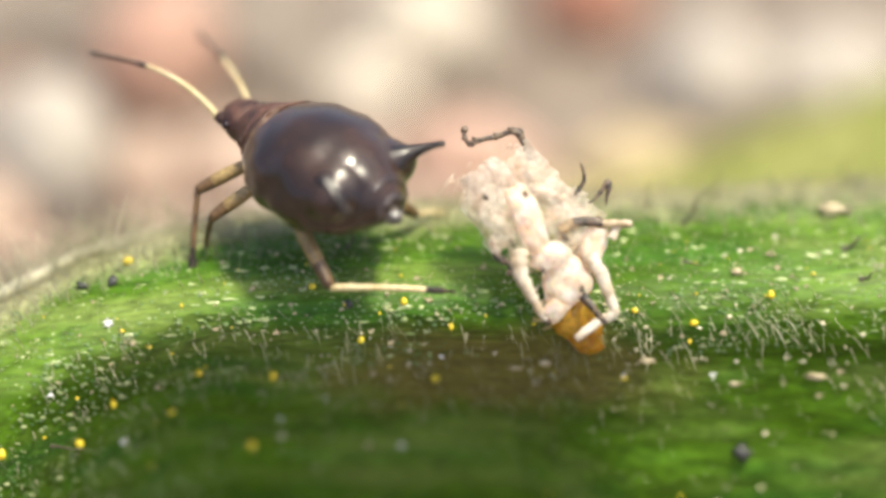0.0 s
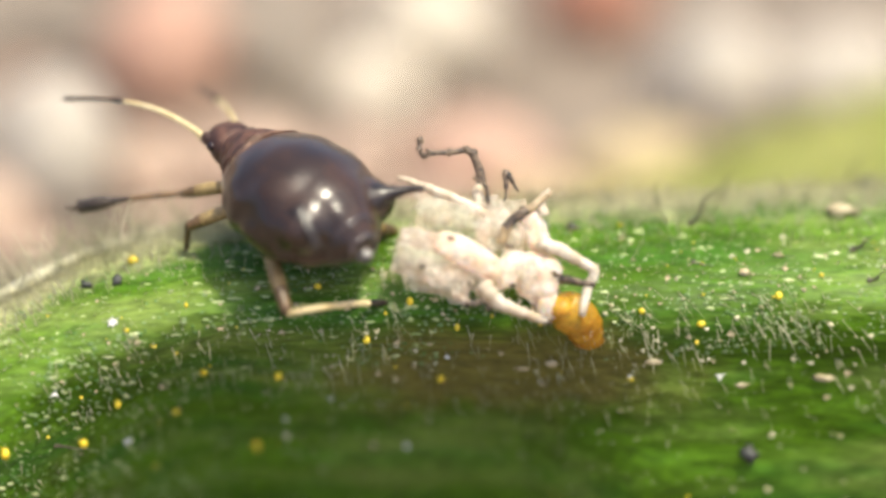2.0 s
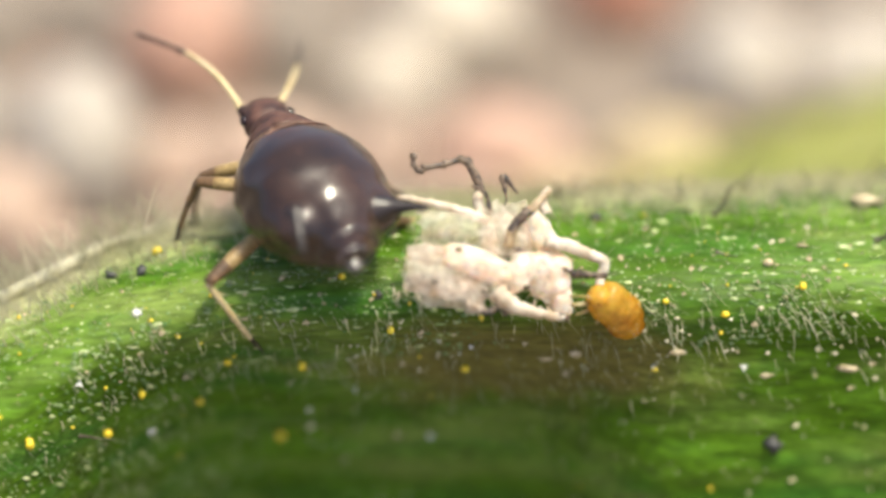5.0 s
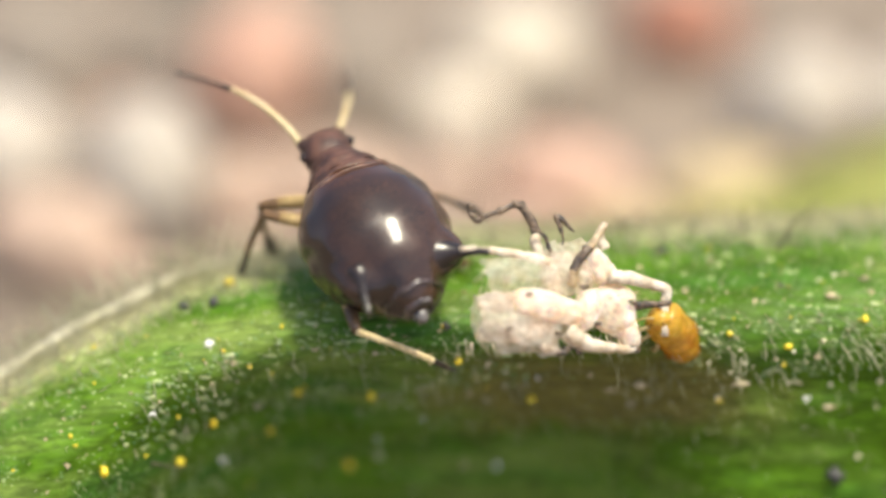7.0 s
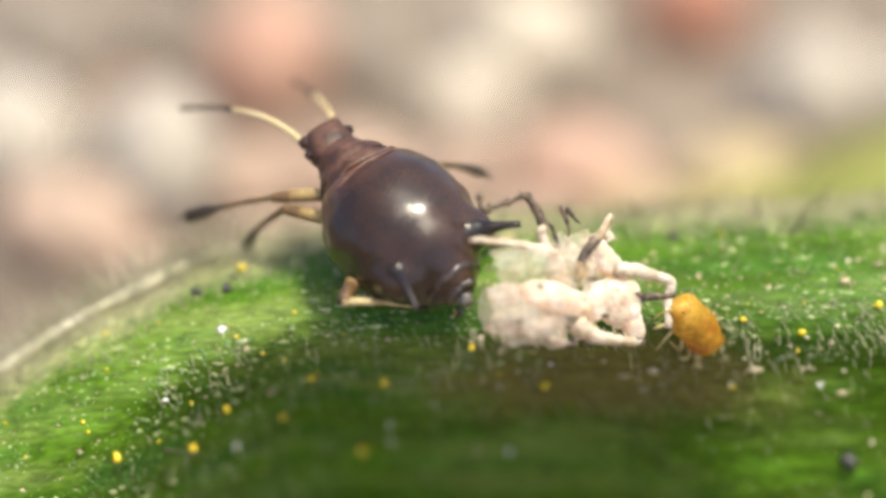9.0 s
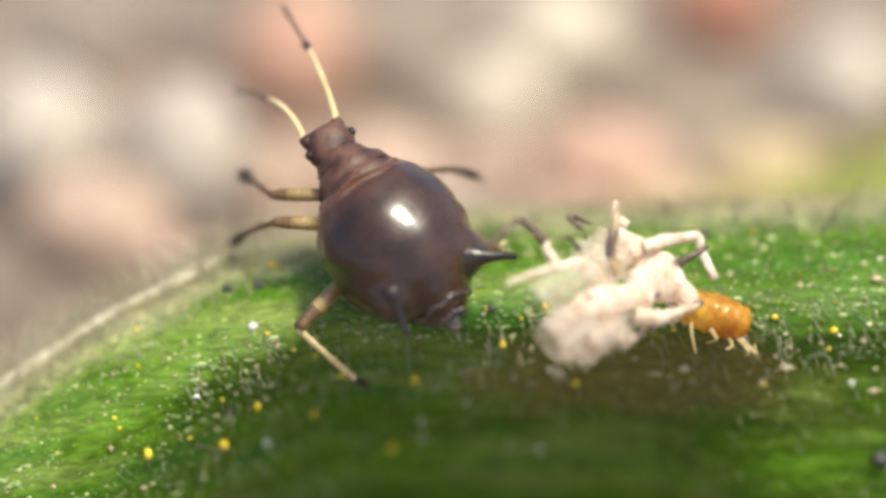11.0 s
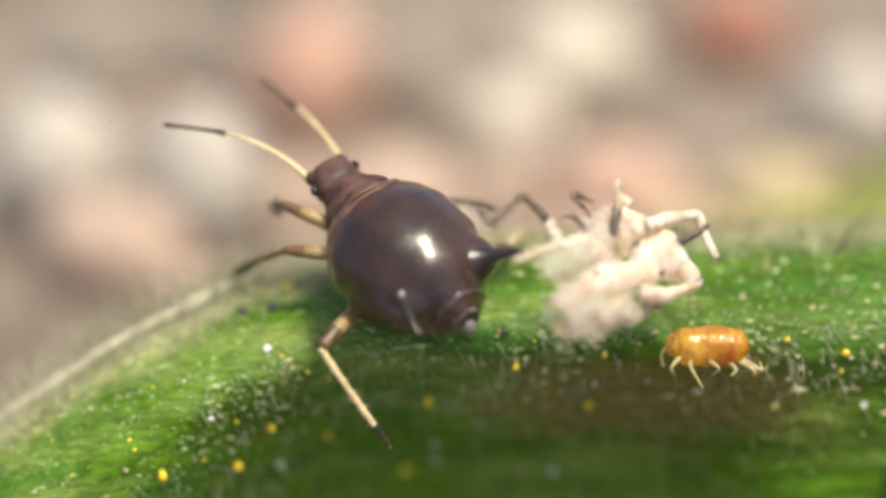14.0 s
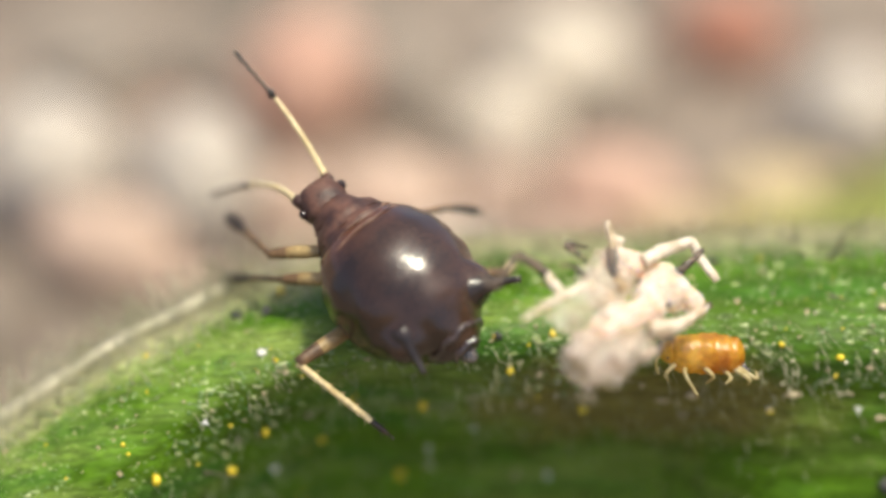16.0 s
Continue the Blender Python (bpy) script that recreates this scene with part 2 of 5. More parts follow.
def tube(bm, pts, radii, seg=8, mat=0, cap=True, squash=1.0):
    """A round limb along pts; radii one by one."""
    pts = [Vector([float(c) for c in p]) for p in pts]
    rings = []
    ref = Vector((0.31, 0.87, 0.38))
    for i, p in enumerate(pts):
        d = (pts[min(i + 1, len(pts) - 1)] - pts[max(i - 1, 0)]).normalized()
        u = d.cross(ref)
        if u.length < 0.05:
            u = d.cross(Vector((1, 0, 0)))
        u.normalize()
        v = d.cross(u)
        ring = []
        for k in range(seg):
            a = 2 * math.pi * k / seg
            ring.append(bm.verts.new(p + float(radii[i]) * (math.cos(a) * u + squash * math.sin(a) * v)))
        rings.append(ring)
    for r0, r1 in zip(rings, rings[1:]):
        for k in range(seg):
            f = bm.faces.new((r0[k], r0[(k + 1) % seg], r1[(k + 1) % seg], r1[k]))
            f.material_index = mat
    if cap:
        for r in (rings[0], rings[-1]):
            f = bm.faces.new(r)
            f.material_index = mat
    return rings


def rings_body(bm, rings, seg=40, mat=0, rough=0.0, cap=True):
    """A body of oval rings (y, half width, half height, z middle) along y."""
    made = []
    for i, (y, w, h, zc) in enumerate(rings):
        ring = []
        for k in range(seg):
            a = 2 * math.pi * k / seg
            q = Vector((w * math.cos(a), y, zc + h * math.sin(a)))
            if rough:
                q += noise.noise_vector(q * 5) * rough
            ring.append(bm.verts.new(q))
        made.append(ring)
    for r0, r1 in zip(made, made[1:]):
        for k in range(seg):
            bm.faces.new((r0[k], r0[(k + 1) % seg], r1[(k + 1) % seg], r1[k])).material_index = mat
    if cap:
        for r in (made[0], made[-1]):
            bm.faces.new(r).material_index = mat
    return made


def spline(pts, n):
    """n points on a smooth line through pts."""
    pts = [np.array(p, float) for p in pts]
    ext = [2 * pts[0] - pts[1], *pts, 2 * pts[-1] - pts[-2]]
    out = []
    for j in range(n):
        u = j / (n - 1) * (len(pts) - 1)
        i = min(int(u), len(pts) - 2)
        f = u - i
        a, b, c, d = ext[i:i + 4]
        out.append(0.5 * (2 * b + (c - a) * f + (2 * a - 5 * b + 4 * c - d) * f * f + (3 * b - a - 3 * c + d) * f ** 3))
    return [tuple(float(c) for c in p) for p in out]


def lump(bm, centre, radii, seed, rough=0.15, freq=3.0, sub=2, mat=0, turn=None):
    """An uneven ball."""
    geom = bmesh.ops.create_icosphere(bm, subdivisions=sub, radius=1.0)
    o = Vector((seed * 1.7, seed * 0.6, seed * 2.3))
    for v in geom["verts"]:
        q = v.co.copy()
        q *= 1 + rough * noise.noise(q * freq * 0.5 + o) * 2 + rough * 0.5 * noise.noise(q * freq * 1.7 + o)
        q = Vector((q.x * radii[0], q.y * radii[1], q.z * radii[2]))
        if turn:
            q = turn @ q
        v.co = q + Vector(centre)
    for f in bm.faces:
        if mat and all(v in geom["verts"] for v in f.verts):
            f.material_index = mat
    return geom["verts"]


# ---- the stem ----
TOP_X = [-16.0, -9.5, -7.0, -5.4, -3.92, -2.92, -1.92, -1.17, -0.42, 0.58, 2.28, 3.92, 5.6, 9.0, 18.0]
TOP_Z = [-14.5, -6.6, -3.9, -2.55, -1.47, -0.855, -0.37, -0.135, 0.0, 0.08, 0.115, 0.18, 0.25, 0.4, 1.2]
S_ROW = np.linspace(0, 1, 150) ** 1.25 * 4.6


def fade(x, a, b):
    u = min(1.0, max(0.0, (x - a) / (b - a)))
    return u * u * (3 - 2 * u)


def top_z(x):
    return 1.04 * float(np.interp(x, TOP_X, TOP_Z))


def smooth_row(s, y):
    grid = np.interp(S_ROW, s, y)
    out = grid.copy()
    for i, v in enumerate(S_ROW):
        w = np.exp(-((S_ROW - v) / 0.30) ** 2) * np.gradient(S_ROW)
        out[i] = (grid * w).sum() / w.sum()
    return out


RIDGE = 0.93
SHELF = [(s, 1.05 * (1 - s / 1.27) ** 1.35 + 0.95 * math.exp(-s / 0.11)) for s in np.linspace(0, 1.25, 40)]


def profile(lower, deep=1.0):
    s, y = zip(*([(s, y * deep) for s, y in SHELF] + lower))
    row = smooth_row(s, y)
    keep = S_ROW < 0.3
    row[keep] = np.interp(S_ROW[keep], s, y)
    return row


P_MID = profile([(1.34, 0.05), (1.46, 0.18), (1.6, 0.38), (1.8, 0.66), (2.2, 1.05), (2.6, 1.38), (3.2, 1.8), (4.6, 2.7)])
P_LEFT = profile([(1.5, -0.09), (2.0, -0.14), (2.6, -0.08), (3.2, 0.14), (4.6, 0.9)], 0.5)
P_RIGHT = profile([(1.36, 0.05), (1.5, 0.17), (1.7, 0.40), (1.95, 0.50), (2.3, 0.64), (2.8, 0.84), (3.4, 1.05), (4.6, 1.6)])


def stem_row(x):
    u = np.clip((x + 0.15 * (S_ROW - 1.25) + 3.5) / 3.1, 0, 1)
    left = 1 - u * u * (3 - 2 * u)
    right = fade(x, 1.6, 3.4)
    row = P_MID * (1 - left - right) + P_LEFT * left + P_RIGHT * right
    k = (max(-0.05, top_z(x)) + RIDGE) / 1.27
    return np.interp(S_ROW / k, S_ROW, row)


def stem_point(x, s):
    """A point on the stem's face, s below its upper edge."""
    y = float(np.interp(s, S_ROW, stem_row(x)))
    return Vector((x, y, top_z(x) - s))


def stem_normal(x, s):
    a = stem_point(x + 0.03, s) - stem_point(x - 0.03, s)
    b = stem_point(x, s + 0.03) - stem_point(x, max(0.001, s - 0.03))
    n = a.cross(b)
    if n.y > 0:
        n = -n
    return n.normalized()


def on_stem(x, z):
    """The face point seen straight on at x, z; nearer and farther parts scaled as seen from 25 mm."""
    y = 0.3
    for _ in range(12):
        k = 1 + y / 24.75
        s = min(4.5, max(0.02, top_z(x * k) - z * k))
        y = 0.5 * y + 0.5 * float(np.interp(s, S_ROW, stem_row(x * k)))
    return x * k, s


def build_stem():
    xs = np.concatenate([np.arange(-16, -6, 0.25), np.arange(-6, 7.5, 0.055), np.arange(7.5, 18.1, 0.35)])
    back = [(4.2, 4.6), (4.6, 3.6), (5.0, 2.4), (4.4, 0.9), (3.0, 0.25), (2.0, 0.03)]
    verts, faces, pale = [], [], []
    per = len(S_ROW) + len(back)
    for x in xs:
        row, zt = stem_row(x), top_z(x)
        for s, y in zip(S_ROW, row):
            q = Vector((x, y, zt - s))
            w = min(1.0, s / 0.3)
            d = 0.035 * noise.noise(Vector((x * 0.8, s * 2.6, 0))) + 0.018 * noise.noise(Vector((x * 3, s * 7, 4)))
            d += 0.010 * noise.noise(Vector((x * 11, s * 15, 9)))
            q.y += d * w * 1.3
            q.z += d * 0.5
            verts.append(q)
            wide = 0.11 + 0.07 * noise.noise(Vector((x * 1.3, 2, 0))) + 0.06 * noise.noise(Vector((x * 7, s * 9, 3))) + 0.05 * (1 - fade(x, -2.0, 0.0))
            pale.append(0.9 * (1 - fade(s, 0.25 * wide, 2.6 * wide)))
        for y, s in back:
            verts.append(Vector((x, y, zt - s)))
            pale.append(0.0)
    for i in range(len(xs) - 1):
        for k in range(per):
            a, b = i * per + k, i * per + (k + 1) % per
            faces.append((a, b, b + per, a + per))
    faces.append(tuple(range(per)))
    faces.append(tuple(range((len(xs) - 1) * per, len(xs) * per)))
    me = bpy.data.meshes.new("plant_stem")
    me.from_pydata([v * MM for v in verts], [], faces)
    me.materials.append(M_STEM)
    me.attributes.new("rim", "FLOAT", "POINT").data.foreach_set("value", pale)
    me.polygons.foreach_set("use_smooth", [True] * len(me.polygons))
    ob = new("plant_stem", me)
    ob.matrix_world = BASE
    return tagged(ob, "bright green fleshy plant stem with a hairy ridge", "plant stem", kind="structure")


plant_stem = build_stem()


def build_margin():
    bm = bmesh.new()
    pts, rad = [], []
    for x in np.arange(-7.0, -0.5, 0.12):
        pts.append((x, 0.85 + 0.6 * fade(x, -2.6, -1.2), top_z(x) + 0.03 + 0.004 * noise.noise(Vector((x * 2, 0, 0)))))
        rad.append((0.050 + 0.012 * noise.noise(Vector((x * 1.3, 5, 0)))) * (1 - fade(x, -2.4, -0.8)) + 0.010)
    tube(bm, pts, rad, seg=8)
    return part("stem_margin", bm, M_MARGIN, plant_stem, "pale cream stem margin")


build_margin()


def build_blade():
    """The leaf blade that rises behind the stem."""
    bm = bmesh.new()
    grid = []
    for i in range(46):
        u = i / 45
        row = []
        for j in range(14):
            v = j / 13
            x = 0.9 + 14.5 * u
            top = -0.80 + 5.6 * u + 0.06 * math.sin(9 * u)
            z = -1.2 + (top + 1.2) * v
            y = 4.5 + 5.0 * v ** 1.3 - 0.8 * u + 0.12 * noise.noise(Vector((x, z, 2)))
            row.append(bm.verts.new((x, y, z)))
        grid.append(row)
    for r0, r1 in zip(grid, grid[1:]):
        for k in range(13):
            bm.faces.new((r0[k], r0[k + 1], r1[k + 1], r1[k]))
    bmesh.ops.solidify(bm, geom=bm.faces[:], thickness=0.18)
    ob = link("leaf_blade", bm, M_BLADE)
    ob.matrix_world = BASE
    return tagged(ob, "soft yellow-green leaf blade rising behind the stem", "leaf", kind="structure")


build_blade()

# ---- the gravel ground ----
def build_ground():
    me = bpy.data.meshes.new("ground")
    me.from_pydata([(-60, -60, 0), (60, -60, 0), (60, 60, 0), (-60, 60, 0)], [], [(0, 1, 2, 3)])
    me.materials.append(M_SOIL)
    return tagged(new("ground", me), "dark brown sandy soil under loose gravel", "ground", kind="structure")


build_ground()

LABELS = {"pink": "rounded salmon pink gravel stone on the soil", "blush": "dull rosy beige gravel stone on the soil",
          "cream": "pale cream gravel stone in full sun", "pale": "light greyish beige gravel stone on the soil",
          "rose": "pale rosy pink gravel stone on the soil",
          "rust": "rusty red-brown gravel stone on the soil", "sand": "warm sandy yellow gravel stone on the soil",
          "grey": "small grey-brown gravel stone on the soil"}
SHAPES = []
for k in range(5):
    b = bmesh.new()
    lump(b, (0, 0, 0), (1.0, 0.9, 0.95), 11 + k, rough=0.12, freq=2.2, sub=3)
    me = bpy.data.meshes.new("stone")
    bmesh.ops.scale(b, vec=(MM, MM, MM), verts=b.verts[:])
    b.to_mesh(me)
    b.free()
    me.polygons.foreach_set("use_smooth", [True] * len(me.polygons))
    SHAPES.append(me)
STONE_MESH = {}


def stone(x, y, r, kind, turn, shape, high=None):
    """A gravel stone, sunk a little into the soil."""
    if (kind, shape) not in STONE_MESH:
        me = SHAPES[shape].copy()
        me.materials.append(STONES[kind])
        STONE_MESH[kind, shape] = me
    ob = new("stone", STONE_MESH[kind, shape])
    ob.matrix_world = Matrix.Translation((x * MM, y * MM, 0.45 * (high or r) * MM)) @ pose(0, 0, 0, 8 * math.sin(turn), 6, turn * 57)
    ob.scale = (r, high or r, high or r)
    return tagged(ob, LABELS[kind], "stone", "gravel stones on the ground")


BIG = [
    (-1.76, 10.67, 0.87, 1.02, "pink"),
    (1.60, 11.15, 1.01, 0.89, "cream"),
    (0.80, 9.87, 0.72, 0.61, "cream"),
    (3.89, 12.22, 0.80, 0.78, "rust"),
    (2.10, 8.45, 0.95, 0.63, "rose"),
    (4.24, 8.14, 0.95, 0.62, "sand"),
    (-3.04, 8.04, 0.90, 1.20, "pale"),
    (-4.83, 8.56, 0.87, 1.05, "pale"),
    (-3.97, 7.12, 0.95, 0.72, "blush"),
    (-0.65, 8.25, 0.86, 0.63, "blush"),
    (-0.43, 10.68, 0.50, 0.75, "grey"),
    (5.16, 9.73, 0.85, 0.99, "pale"),
    (5.85, 8.03, 0.82, 0.66, "sand"),
    (6.80, 9.70, 1.02, 0.95, "pale"),
    (-2.97, 11.72, 0.65, 0.54, "grey"),
    (-4.61, 11.59, 0.88, 0.59, "grey"),
    (-1.87, 8.06, 0.52, 0.62, "blush"),
    (0.67, 8.28, 0.56, 0.54, "blush"),
    (-2.75, 6.39, 0.78, 0.36, "blush"),
    (-1.51, 6.84, 0.79, 0.44, "blush"),
    (0.04, 7.19, 0.80, 0.41, "pale"),
    (1.47, 7.31, 0.80, 0.41, "blush"),
    (2.91, 7.47, 0.72, 0.41, "sand"),
    (4.49, 6.96, 0.79, 0.40, "sand"),
]
for i, (x, y, r, h, kind) in enumerate(BIG):
    stone(x, y, r, kind, 0.3 * math.sin(i * 1.3), i % 5, h)
rng = random.Random(5)
placed = [(x, y, r) for x, y, r, _, _ in BIG]
tries = 0
while len(placed) < 230 and tries < 6000:
    tries += 1
    x, y, r = rng.uniform(-22, 22), rng.uniform(4, 44), rng.uniform(0.3, 0.75)
    if all((x - a) ** 2 + (y - b) ** 2 > (0.9 * (r + c)) ** 2 for a, b, c in placed):
        near = abs(x) < 11 and 10 < y < 24
        placed.append((x, y, r))
        stone(x, y, r, "grey" if near else rng.choice(["grey", "pale", "blush", "grey", "pink", "cream"]), rng.uniform(0, 6), rng.randrange(5))


# ---- the aphid: x to its side, y forward, z to its back ----
def build_aphid():
    ap = tagged(new("aphid"), "glossy black-brown aphid with pale dark-tipped limbs on the stem", "aphid")

    # abdomen
    bm = bmesh.new()
    prof = [(0.54, 0.15, 0.14, -0.03), (0.51, 0.26, 0.23, -0.03), (0.44, 0.40, 0.335, -0.03), (0.35, 0.50, 0.405, -0.04), (0.20, 0.595, 0.475, -0.05), (0.0, 0.66, 0.52, -0.05),
            (-0.20, 0.67, 0.535, -0.06), (-0.38, 0.66, 0.525, -0.07), (-0.54, 0.61, 0.49, -0.08), (-0.68, 0.52, 0.43, -0.08),
            (-0.80, 0.40, 0.35, -0.08), (-0.90, 0.285, 0.265, -0.08), (-0.98, 0.19, 0.18, -0.08), (-1.03, 0.10, 0.10, -0.08), (-1.045, 0.03, 0.03, -0.08)]
    fine = [tuple(p) for p in spline(prof, 64)]
    rings_body(bm, fine, seg=64)
    for v in bm.verts:
        q = v.co
        side = fade(abs(q.x), 0.25, 0.6)
        # soft dents
        q += Vector((q.x, 0, q.z)) * (0.022 * noise.noise(q * 2.4) + 0.016 * noise.noise(q * 5.0) + 0.045 * side * noise.noise(q * 6.0))
        rear = fade(-q.y, 0.35, 0.8)
        pull = math.exp(-((q.y + 0.70) / 0.17) ** 2 - ((abs(q.x) - 0.5) / 0.18) ** 2 - ((q.z - 0.08) / 0.18) ** 2)
        q += Vector((0.085 * pull * (1 if q.x > 0 else -1), -0.03 * pull, 0.02 * pull))
        dent = math.exp(-((q.y + 0.50) / 0.10) ** 2 - ((abs(q.x) - 0.30) / 0.16) ** 2)
        if q.z > 0:
            q.z -= 0.016 * dent
        q += Vector((0, 0, 0.010 * rear * noise.noise(q * 9)))
        if q.z < -0.06:
            q.z = -0.06 + (q.z + 0.06) * 0.74
        # a groove round the foot of each tail tube
        foot = (q - Vector((0.50, -0.70, 0.12) if q.x > 0 else (-0.44, -0.72, 0.10))).length
        q *= 1 - 0.030 * math.exp(-((foot - 0.25) / 0.07) ** 2) + 0.03 * math.exp(-(foot / 0.15) ** 2)
        # a fold along each flank, wrinkles below it and rings round the tail
        a = math.atan2(q.z + 0.05, abs(q.x) + 1e-6)
        fold = math.exp(-((a - 0.10 - 0.12 * noise.noise(q * 2.2)) / 0.16) ** 2) * fade(0.35 - q.y, 0.0, 0.4)
        below = fade(0.25 - a, 0.0, 0.5)
        ring = math.sin(q.y * 46 + 3 * noise.noise(q * 3)) * fade(-q.y, 0.62, 0.85)
        q += Vector((q.x, 0, q.z)) * (-0.016 * fold + 0.014 * math.cos(q.y * 23) * math.exp(-((a + 0.05) / 0.28) ** 2) * fade(0.3 - q.y, 0.0, 0.3) + 0.05 * below * noise.noise(q * 5 + Vector((4, 0, 2))) + 0.004 * ring)
    brown = []
    for v in bm.verts:
        q = v.co
        wave = 0.10 * noise.noise(q * 3.0) + 0.04 * math.sin(q.y * 40)
        brown.append(min(1.0, 0.9 * fade(q.y + wave, 0.08, 0.46) + 0.5 * fade(-q.z + wave, 0.12, 0.42)))
    ab = part("abdomen", bm, M_ABDOMEN, ap, "glossy black swollen abdomen")
    ab.data.attributes.new("rim", "FLOAT", "POINT").data.foreach_set("value", brown)

    # thorax with its ridged segments
    bm = bmesh.new()
    prof = [(0.80, 0.17, 0.165, 0.0), (0.73, 0.225, 0.215, 0.0), (0.64, 0.275, 0.255, 0.0), (0.55, 0.335, 0.30, 0.0),
            (0.46, 0.385, 0.335, -0.01), (0.38, 0.43, 0.365, -0.02), (0.31, 0.44, 0.37, -0.03), (0.22, 0.40, 0.31, -0.03)]
    fine = []
    for y, w, h, zc in spline(prof, 48):
        fine.append((y, w, h, zc))
    rings_body(bm, fine, seg=56, rough=0.014)
    for v in bm.verts:
        q = v.co
        wave = math.sin((q.y + 0.03 * noise.noise(q * 4) - 0.1) * 2 * math.pi / (0.13 + 0.03 * q.y))
        v.co += Vector((q.x, 0, q.z)) * (0.034 * wave * (0.5 + abs(noise.noise(q * 3))) + 0.03 * noise.noise(q * 6))
    part("thorax", bm, M_THORAX, ap, "red-brown ridged thorax")

    # pale raised folds across the thorax
    for y, w, h, th in ((0.345, 0.482, 0.398, 0.016), (0.415, 0.420, 0.362, 0.015), (0.50, 0.362, 0.322, 0.013), (0.59, 0.305, 0.277, 0.012), (0.68, 0.250, 0.237, 0.011)):
        bm = bmesh.new()
        arc = []
        for a in np.linspace(-0.35, math.pi + 0.35, 44):
            wob = noise.noise(Vector((math.cos(a) * 2.2, y * 9, math.sin(a) * 2.2)))
            arc.append((w * math.cos(a) * (1.0 + 0.02 * wob), y + 0.022 * wob - 0.03 * math.sin(a), h * math.sin(a) * (1.0 + 0.02 * wob) - 0.01))
        tube(bm, arc, [th * (0.35 + 0.9 * abs(noise.noise(Vector((i * 0.23, y * 20, 0)))) + 0.4 * math.sin(math.pi * i / 43)) for i in range(44)], seg=9, squash=0.7)
        part("thorax_fold", bm, M_FOLD if y < 0.45 else M_THORAX, ap, "pale brown raised fold of the thorax" if y < 0.45 else "dark raised fold of the thorax")

    # head
    bm = bmesh.new()
    prof = [(1.05, 0.07, 0.05, 0.02), (1.03, 0.15, 0.11, 0.02), (0.98, 0.20, 0.145, 0.015), (0.90, 0.225, 0.17, 0.01), (0.82, 0.23, 0.185, 0.0), (0.74, 0.20, 0.17, 0.0)]
    rings_body(bm, [tuple(p) for p in spline(prof, 20)], seg=40, rough=0.012)
    for sx in (-1, 1):
        tube(bm, [(sx * 0.13, 0.95, 0.03), (sx * 0.165, 1.0, 0.035), (sx * 0.175, 1.05, 0.035)], [0.07, 0.062, 0.048], seg=12)
    part("head", bm, M_THORAX, ap, "dark brown head with antennal knobs")
    for sx in (-1, 1):
        bm = bmesh.new()
        lump(bm, (sx * 0.222, 0.875, 0.04), (0.042, 0.05, 0.048), 3, rough=0.04, sub=2)
        part("eye", bm, M_EYE, ap, "dark compound eye")
    # beak under the head
    bm = bmesh.new()
    tube(bm, [(0, 0.95, -0.1), (0, 0.8, -0.26), (0, 0.62, -0.36)], [0.05, 0.035, 0.012], seg=8)
    part("rostrum", bm, M_DARK, ap)

    # siphunculi
    for sx in (-1, 1):
        bm = bmesh.new()
        if sx > 0:
            pts = [(0.36 + 0.34 * u, -0.66 - 0.28 * u, 0.10 + 0.16 * u + 0.03 * math.sin(3 * u)) for u in np.linspace(0, 1, 12)]
        else:
            pts = [(-0.38 - 0.09 * u, -0.56 - 0.43 * u, 0.19 - 0.10 * u) for u in np.linspace(0, 1, 12)]
        rad = [0.20 if sx > 0 else 0.10, 0.165 if sx > 0 else 0.11, 0.125 if sx > 0 else 0.105, 0.092, 0.074, 0.060, 0.048, 0.039, 0.034, 0.031, 0.029, 0.029]
        tube(bm, pts, rad, seg=18)
        part("siphunculus", bm, M_TUBE, ap, "short black tail tube")
    # cauda and the glossy folds over it
    bm = bmesh.new()
    tube(bm, [(0, -0.95, -0.12), (0, -1.04, -0.12), (0, -1.09, -0.11), (0, -1.13, -0.09)], [0.10, 0.085, 0.065, 0.025], seg=14)
    part("cauda", bm, M_CAUDA, ap, "small shiny grey tail tip")
    for y, rx, rz, th in ((-0.91, 0.272, 0.252, 0.024), (-1.015, 0.135, 0.130, 0.036)):
        bm = bmesh.new()
        arc = []
        for a in np.linspace(-0.9, math.pi + 0.9, 48):
            wob = noise.noise(Vector((2.1 * math.cos(a), y * 11, 2.1 * math.sin(a))))
            arc.append((rx * (1 + 0.05 * wob) * math.cos(a), y + 0.035 * wob, -0.08 + rz * (1 + 0.05 * wob) * math.sin(a)))
        tube(bm, arc, [th * (0.25 + 0.75 * math.sin(math.pi * i / 47)) * (1 + 0.5 * noise.noise(Vector((i * 0.35, y * 30, 0)))) for i in range(48)], seg=10)
        part("tail_fold", bm, M_TAIL, ap, "glossy black fold over the tail")
    return ap


aphid = build_aphid()


